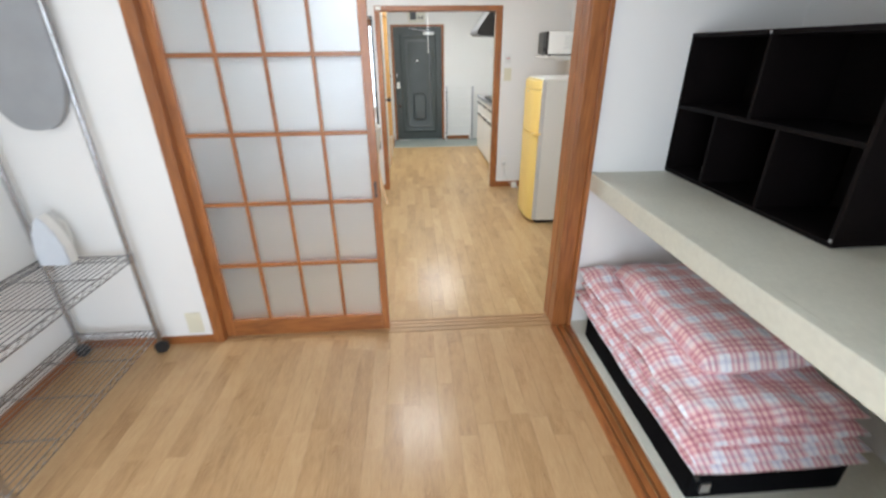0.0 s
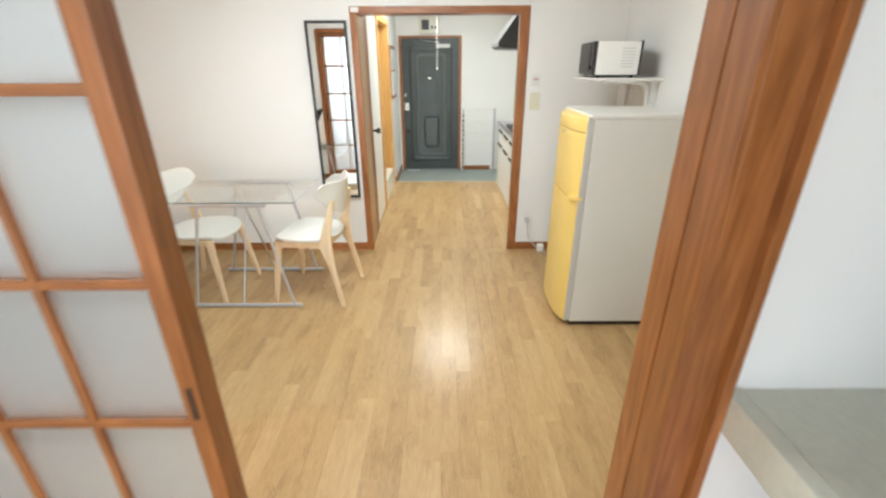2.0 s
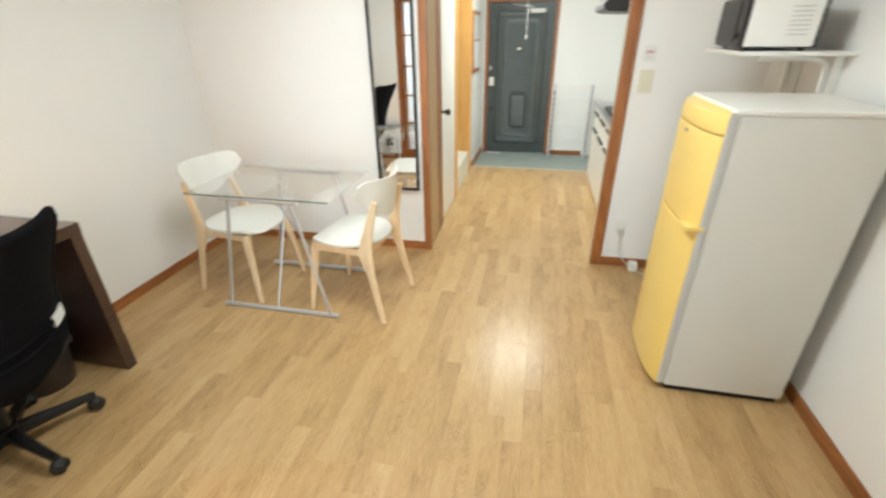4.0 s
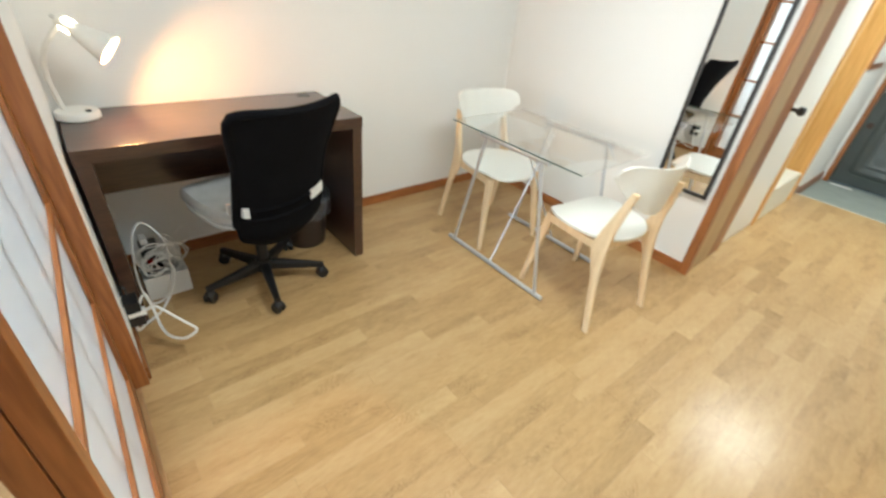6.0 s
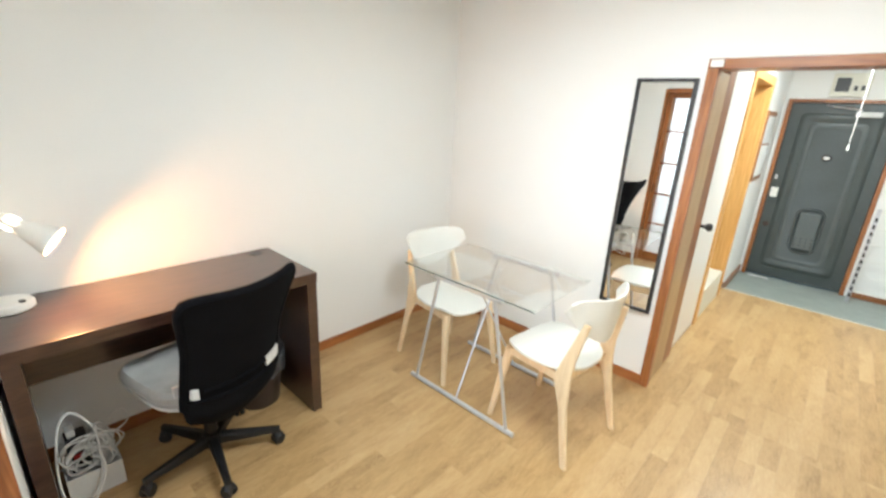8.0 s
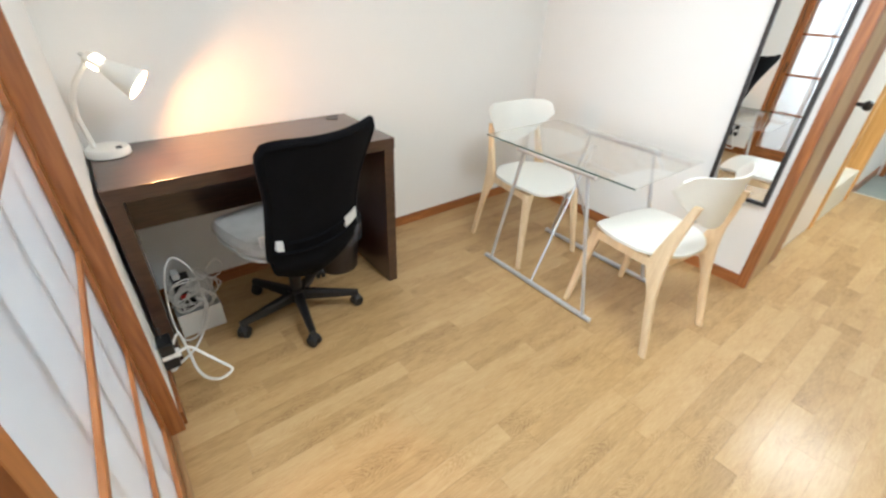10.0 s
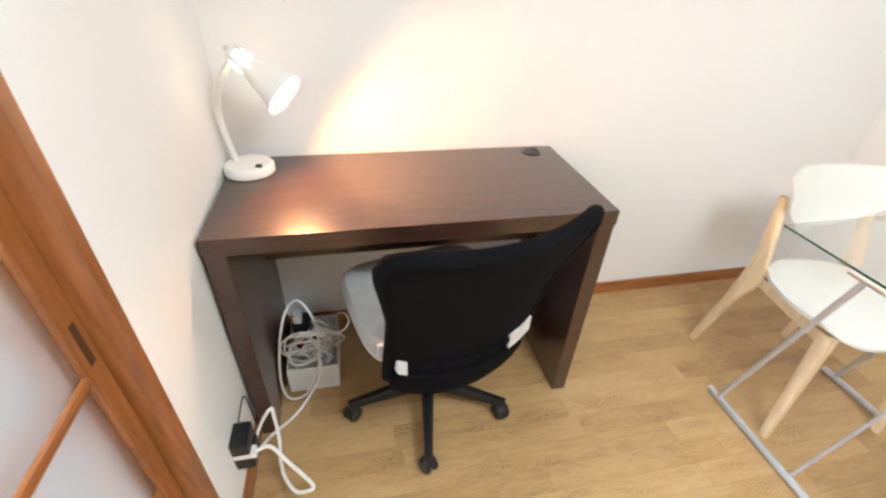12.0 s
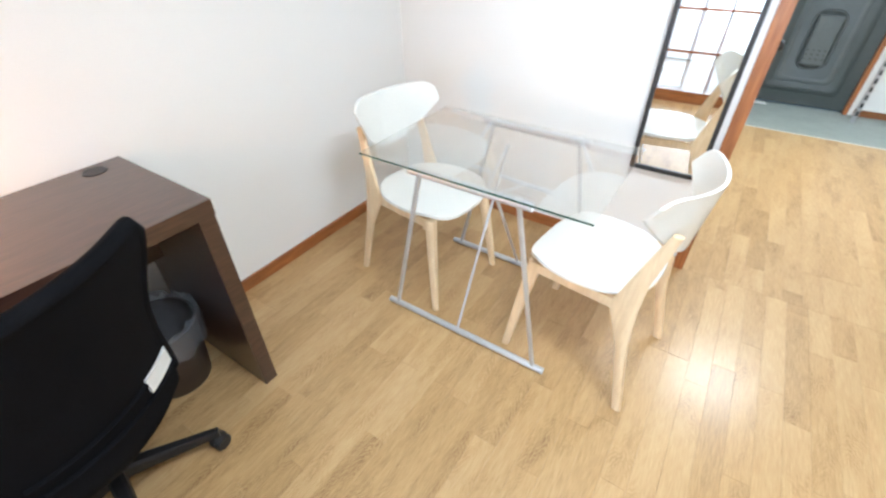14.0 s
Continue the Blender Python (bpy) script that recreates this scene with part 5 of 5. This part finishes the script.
def shelf_box():
    root = thing("shelf_box", 1.66, -0.42, 0.872, "black-brown open cube shelf with five compartments", "shelf")
    x0, x1, y0, y1, z0, z1, w = 1.50, 1.79, -0.89, -0.012, 0.8725, 1.462, 0.016
    for z in (z0, 1.158, z1 - w):
        part("board", B(x0, y0, z, x1, y1, z + w, 0.001), BLACKBOX, root)
    for y in (y0 - w, y1):
        part("end_panel", B(x0, y if y < -0.5 else y - 0.0, z0, x1, y + w if y < -0.5 else y + 0.011, z1, 0.001), BLACKBOX, root)
    part("divider", B(x0 + 0.004, -0.447, 1.174, x1, -0.433, z1 - w), BLACKBOX, root)
    for y in (-0.268, -0.585):
        part("divider", B(x0 + 0.004, y - 0.007, z0 + w, x1, y + 0.007, 1.158), BLACKBOX, root)
    part("back_panel", B(x1, y0 - w, z0, x1 + 0.006, y1 + 0.011, z1), BLACKBOX, root)
    for y, z in ((-0.44, z1 - 0.008), (y0 - 0.008, z0 + 0.02), (y0 - 0.008, z1 - 0.02)):
        part("screw_cap", lathe(bmesh.new(), [(0.0, 0.0), (0.006, 0.0), (0.005, 0.002), (0.0, 0.0025)], seg=10), STEEL, root).matrix_basis = pose(x0, y, z, 0, -90, 0)


wire_rack()
clothes_iron()
ironing_board()
bedding()
shelf_box()


# ---- kitchen passage ----
def kitchen_unit():
    root = thing("kitchen_unit", 1.53, 3.8, 0, "white kitchen base unit with dark handles and a steel top", "cabinet")
    y0, y1 = 2.86, 4.60
    part("carcass", B(1.285, y0, 0.06, 1.797, y1, 0.765, 0.002), WHITE, root)
    part("plinth", B(1.31, y0, 0.0, 1.79, y1, 0.06), CREAM, root)
    part("worktop", B(1.255, y0 - 0.005, 0.766, 1.797, y1 + 0.005, 0.80, 0.004), STEEL, root, "stainless steel worktop")
    n = 4
    for k in range(n):
        a, b = y0 + (y1 - y0) * k / n, y0 + (y1 - y0) * (k + 1) / n
        d = part("door", B(1.266, a + 0.003, 0.065, 1.2845, b - 0.003, 0.58, 0.002), WHITE, root)
        part("handle", B(1.248, a + 0.08, 0.545, 1.2655, b - 0.08, 0.562, 0.002), BLACKFRAME, d, "dark bar handle")
        d = part("drawer_front", B(1.266, a + 0.003, 0.586, 1.2845, b - 0.003, 0.755, 0.002), WHITE, root)
        part("handle", B(1.248, a + 0.08, 0.70, 1.2655, b - 0.08, 0.717, 0.002), BLACKFRAME, d, "dark bar handle")
    stove = thing("gas_stove", 1.50, 3.5, 0.80, "low black gas stove on the worktop", "stove")
    part("body", B(1.275, 3.45, 0.8005, 1.74, 4.05, 0.83, 0.005), BLACKFRAME, stove)
    for y in (3.60, 3.90):
        part("burner", lathe(bmesh.new(), [(0.0, 0.83), (0.055, 0.83), (0.05, 0.845), (0.03, 0.85), (0.0, 0.85)], (1.50, y, 0), 20), STEEL, stove)


def range_hood():
    root = thing("range_hood", 1.5, 3.6, 1.5, "slanted steel range hood with black sides", "range hood")
    y0, y1 = 3.93, 4.58
    bm = bmesh.new()
    prof = [(1.14, 1.575), (1.14, 1.605), (1.44, 2.02), (1.795, 2.02), (1.795, 1.535), (1.18, 1.555)]
    a = [bm.verts.new((x, y0, z)) for x, z in prof]
    b = [bm.verts.new((x, y1, z)) for x, z in prof]
    bm.faces.new(a)
    bm.faces.new(list(reversed(b)))
    for i in range(len(prof)):
        bm.faces.new((a[i], a[(i + 1) % 6], b[(i + 1) % 6], b[i]))
    part("canopy", bm, BLACKFRAME, root)
    bm = bmesh.new()
    vs = [bm.verts.new(p) for p in ((1.136, y0, 1.607), (1.437, y0, 2.023), (1.437, y1, 2.023), (1.136, y1, 1.607), (1.139, y0, 1.574), (1.139, y1, 1.574))]
    bm.faces.new((vs[0], vs[1], vs[2], vs[3]))
    bm.faces.new((vs[0], vs[3], vs[5], vs[4]))
    bmesh.ops.solidify(bm, geom=bm.faces[:], thickness=0.002)
    part("front_sheet", bm, STEEL, root, "brushed steel front")


def side_wall_fittings():
    # white room door with its brown post, honey-coloured bath doorway, cream step
    structure("trim_corridor_post", B(-0.03, 3.00, 0, 0.006, 3.16, 1.80, 0.003), TRIM, "brown stained door post", "trim")
    d = structure("door_side", B(-0.03, 3.162, 0.01, -0.012, 3.78, 1.82, 0.002), WHITE, "plain white side door with a dark knob", "door")
    k = part("door_knob", lathe(bmesh.new(), [(0.0, 0.0), (0.024, 0.0), (0.024, 0.006), (0.010, 0.012), (0.010, 0.035), (0.022, 0.045), (0.026, 0.06), (0.018, 0.074), (0.0, 0.076)], seg=18), BLACKFRAME, d, "dark metal knob", True)
    k.matrix_basis = pose(-0.012, 3.20, 0.89, 0, 90, 0)
    structure("trim_bath_door", B(-0.12, 3.78, 0, 0.0, 3.86, 1.86, 0.003), ORANGE, "honey-coloured wooden bath door frame", "trim")
    structure("trim_bath_door", B(-0.80, 4.62, 0, 0.0, 4.68, 1.86, 0.003), ORANGE, "honey-coloured wooden bath door frame", "trim")
    structure("trim_bath_door", B(-0.12, 3.86, 1.80, 0.0, 4.62, 1.86, 0.003), ORANGE, "honey-coloured wooden bath door head", "trim")
    structure("bath_step", B(-0.80, 3.86, 0, -0.012, 4.62, 0.24, 0.004), CREAM, "cream raised bath threshold", "step")
    p = thing("notice_board", -0.03, 5.15, 1.3, "brown framed notice board on the entry wall", "notice board")
    part("frame", B(-0.029, 4.86, 1.02, -0.012, 5.36, 1.62, 0.003), TRIM, p)
    part("sheet", B(-0.0118, 4.90, 1.06, -0.0095, 5.32, 1.33), PAPER, p)
    part("sheet", B(-0.0118, 4.90, 1.35, -0.0095, 5.32, 1.58), GREYPLASTIC, p)


def front_door():
    for a in ((0.0, -0.06, 0.035, 1.765), (0.825, -0.06, 0.86, 1.765), (0.035, 1.735, 0.825, 1.765)):
        structure("trim_front_door", B(a[0], 5.815, a[1], a[2], 5.94, a[3], 0.003), TRIM, "brown painted front door frame", "trim")
    d = structure("door_front", B(0.036, 5.852, -0.045, 0.824, 5.90, 1.734, 0.003), DOORGREY, "dark grey-green steel front door with pressed panels", "door")

    def raised(x0, z0, x1, z1, depth, r, mat, name, label=""):
        out = []
        for cx, cz, a0 in ((x1 - r, z1 - r, 0), (x0 + r, z1 - r, 90), (x0 + r, z0 + r, 180), (x1 - r, z0 + r, 270)):
            for k in range(6):
                t = radians(a0 + 18 * k)
                out.append((cx + r * math.cos(t), cz + r * math.sin(t)))
        bm = bmesh.new()
        m = len(out)
        xm, zm = (x0 + x1) / 2, (z0 + z1) / 2
        rows = []
        for y, k in ((5.852, 1.0), (5.852 - depth, 0.94), (5.852 - depth, 0.84), (5.852 - depth * 0.3, 0.76)):
            rows.append([bm.verts.new((xm + (x - xm) * k, y, zm + (z - zm) * (1 - (1 - k) * (x1 - x0) / (z1 - z0)))) for x, z in out])
        for a, b in zip(rows, rows[1:]):
            for i in range(m):
                bm.faces.new((a[i], a[(i + 1) % m], b[(i + 1) % m], b[i]))
        bm.faces.new(rows[-1])
        return part(name, bm, mat, d, label, True)
    raised(0.13, 0.06, 0.735, 1.64, 0.012, 0.05, DOORGREY, "pressed_panel")
    raised(0.21, 0.14, 0.655, 1.56, 0.008, 0.05, DOORLIGHT, "pressed_panel", "raised panel in lighter grey for its soft highlight")
    raised(0.315, 0.26, 0.555, 0.735, 0.014, 0.09, DOORGREY, "pressed_panel")
    # letter box takes the lighter grey too, for its highlight
    box_ = part("letter_box", B(0.350, 5.805, 0.31, 0.520, 5.848, 0.69, 0.012), DOORLIGHT, d, "dark steel letter box")
    for i in range(4):
        for j in range(3):
            part("vent_hole", lathe(bmesh.new(), [(0.0, 0.0), (0.007, 0.0), (0.007, 0.001), (0.0, 0.001)], seg=8), BLACK, box_).matrix_basis = pose(0.372 + 0.042 * i, 5.8045, 0.355 + 0.035 * j, 90, 0, 0)
    part("peephole_plate", lathe(bmesh.new(), [(0.0, 0.0), (0.035, 0.0), (0.032, 0.008), (0.0, 0.010)], seg=20), BLACKFRAME, d).matrix_basis = pose(0.415, 5.832, 1.23, 90, 0, 0)
    part("peephole", B(0.393, 5.815, 1.217, 0.437, 5.823, 1.243, 0.003), WHITE, d, "white peephole cover")
    part("lock_plate", B(0.055, 5.840, 0.80, 0.115, 5.851, 0.90, 0.003), WHITE, d, "pale lock plate")
    part("door_knob", lathe(bmesh.new(), [(0.0, 0.0), (0.018, 0.0), (0.012, 0.012), (0.012, 0.03), (0.026, 0.042), (0.026, 0.058), (0.0, 0.066)], seg=18), WENGE, d, "dark bronze knob", True).matrix_basis = pose(0.095, 5.852, 0.52, 90, 0, 0)
    part("thumb_turn", B(0.058, 5.835, 0.985, 0.082, 5.851, 1.03, 0.003), STEEL, d, "small thumb turn")
    part("door_closer", B(0.52, 5.79, 1.615, 0.70, 5.850, 1.66, 0.006), GREYPLASTIC, d, "pale door closer")
    part("closer_arm", T([(0.56, 5.80, 1.675), (0.35, 5.79, 1.70), (0.30, 5.83, 1.712)], 0.006, 6), STEEL, d)
    m = thing("breaker_box", 0.41, 5.84, 1.9, "small grey fuse box above the front door", "fuse box")
    part("case", B(0.29, 5.78, 1.79, 0.56, 5.839, 1.99, 0.005), CREAM, m)
    part("cover", B(0.32, 5.772, 1.83, 0.42, 5.781, 1.95, 0.002), BLACKFRAME, m, "dark meter window")
    for x in (0.45, 0.50):
        part("breaker", B(x, 5.768, 1.84, x + 0.025, 5.781, 1.88, 0.002), BLACK, m)


def entry_rack():
    root = thing("wire_shoe_rack", 1.10, 5.62, -0.06, "light wire shoe rack beside the front door", "shoe rack")
    for x in (0.885, 1.325):
        up = part("upright", B(x - 0.014, 5.62, -0.06, x + 0.014, 5.65, 0.84, 0.002), STEEL, root)
        for k in range(12):
            part("slot", B(x - 0.009, 5.6185, 0.0 + 0.066 * k, x + 0.009, 5.6196, 0.038 + 0.066 * k), BLACKFRAME, up) if x < 1 else None
    for k in range(6):
        z = 0.05 + 0.155 * k
        part("bar", T([(0.90, 5.635, z), (1.31, 5.635, z)], 0.004, 6), WHITE, root)
        part("bar", T([(0.90, 5.76, z - 0.03), (1.31, 5.76, z - 0.03)], 0.004, 6), WHITE, root)
        for x in (0.90, 1.10, 1.31):
            part("tie", T([(x, 5.635, z), (x, 5.76, z - 0.03)], 0.003, 6), CHROME, root)


kitchen_unit()
range_hood()
side_wall_fittings()
front_door()
entry_rack()
kl = ceiling_lamp(0.64, 4.16, 0.66, 0.60, 0.05, "white kitchen ceiling lamp with a pull cord, switched on")
part("pull_cord", T([(0.545, 4.32, H - 0.06), (0.543, 4.32, 1.38)], 0.0022, 6), CABLE, kl, "thin white pull cord")
part("cord_bead", lathe(bmesh.new(), [(0.0, 1.36), (0.006, 1.362), (0.008, 1.375), (0.004, 1.392), (0.0, 1.394)], (0.543, 4.32, 0), 10), WHITE, kl)


# ---- floor planks ----
PW, PL = 0.0757, 0.606


def plank_mesh(x0, x1, y0, y1, bm=None):
    g, z = 0.0002, 0.0
    own = bm is None
    bm = bm or bmesh.new()
    c = 0.0004
    lo = [bm.verts.new(p) for p in ((x0 + g, y0 + g, -0.012), (x1 - g, y0 + g, -0.012), (x1 - g, y1 - g, -0.012), (x0 + g, y1 - g, -0.012))]
    mi = [bm.verts.new((v.co.x, v.co.y, z - c)) for v in lo]
    hi = [bm.verts.new((v.co.x + (c if i in (0, 3) else -c), v.co.y + (c if i < 2 else -c), z)) for i, v in enumerate(lo)]
    for a, b in ((lo, mi), (mi, hi)):
        for i in range(4):
            bm.faces.new((a[i], a[(i + 1) % 4], b[(i + 1) % 4], b[i]))
    bm.faces.new(hi)
    return bm


rng = random.Random(23)


def lay(x0, x1, y0, y1, wood, wood_rest, near):
    full = bpy.data.meshes.new("plank")
    bm = plank_mesh(-PW / 2, PW / 2, -PL / 2, PL / 2)
    bm.to_mesh(full)
    bm.free()
    full.materials.append(wood)
    rest = bmesh.new()
    x = x0
    while x < x1 - 0.004:
        xe = min(x + PW, x1)
        y = y0 - rng.choice((0.1, 0.2, 0.303, 0.4, 0.5)) - rng.uniform(0, 0.05)
        while y < y1 - 0.004:
            a, b = max(y, y0), min(y + PL, y1)
            cx, cy = (x + xe) / 2, (a + b) / 2
            whole = abs(b - a - PL) < 1e-6 and abs(xe - x - PW) < 1e-6
            if near(cx, cy) and b - a > 0.02:
                if whole:
                    me = full
                else:
                    bm = plank_mesh(x - cx, xe - cx, a - cy, b - cy)
                    me = bpy.data.meshes.new("plank")
                    bm.to_mesh(me)
                    bm.free()
                    me.materials.append(wood)
                ob = new("plank", me)
                ob.parent = floor
                ob.matrix_basis = pose(cx, cy, 0)
            elif b - a > 0.004:
                plank_mesh(x, xe, a, b, rest)
            y += PL
        x += PW
    me = bpy.data.meshes.new("planks_rest")
    rest.to_mesh(me)
    rest.free()
    me.materials.append(wood_rest)
    ob = new("planks_rest", me)
    ob.parent = floor
    tagged(ob, kind="stuff")


lay(BW, 1.02, SY, -0.004, BEDWOOD, BEDREST, lambda x, y: -0.75 < x < 1.0 and y > -1.55)
lay(WX, EX, 0.112, NY, FLOORWOOD, FLOORREST, lambda x, y: -1.15 < x < 1.15 and y < 2.45)
lay(-0.03, 1.80, NY, 4.885, FLOORWOOD, FLOORREST, lambda x, y: 0.1 < x < 1.15 and y < 4.5)
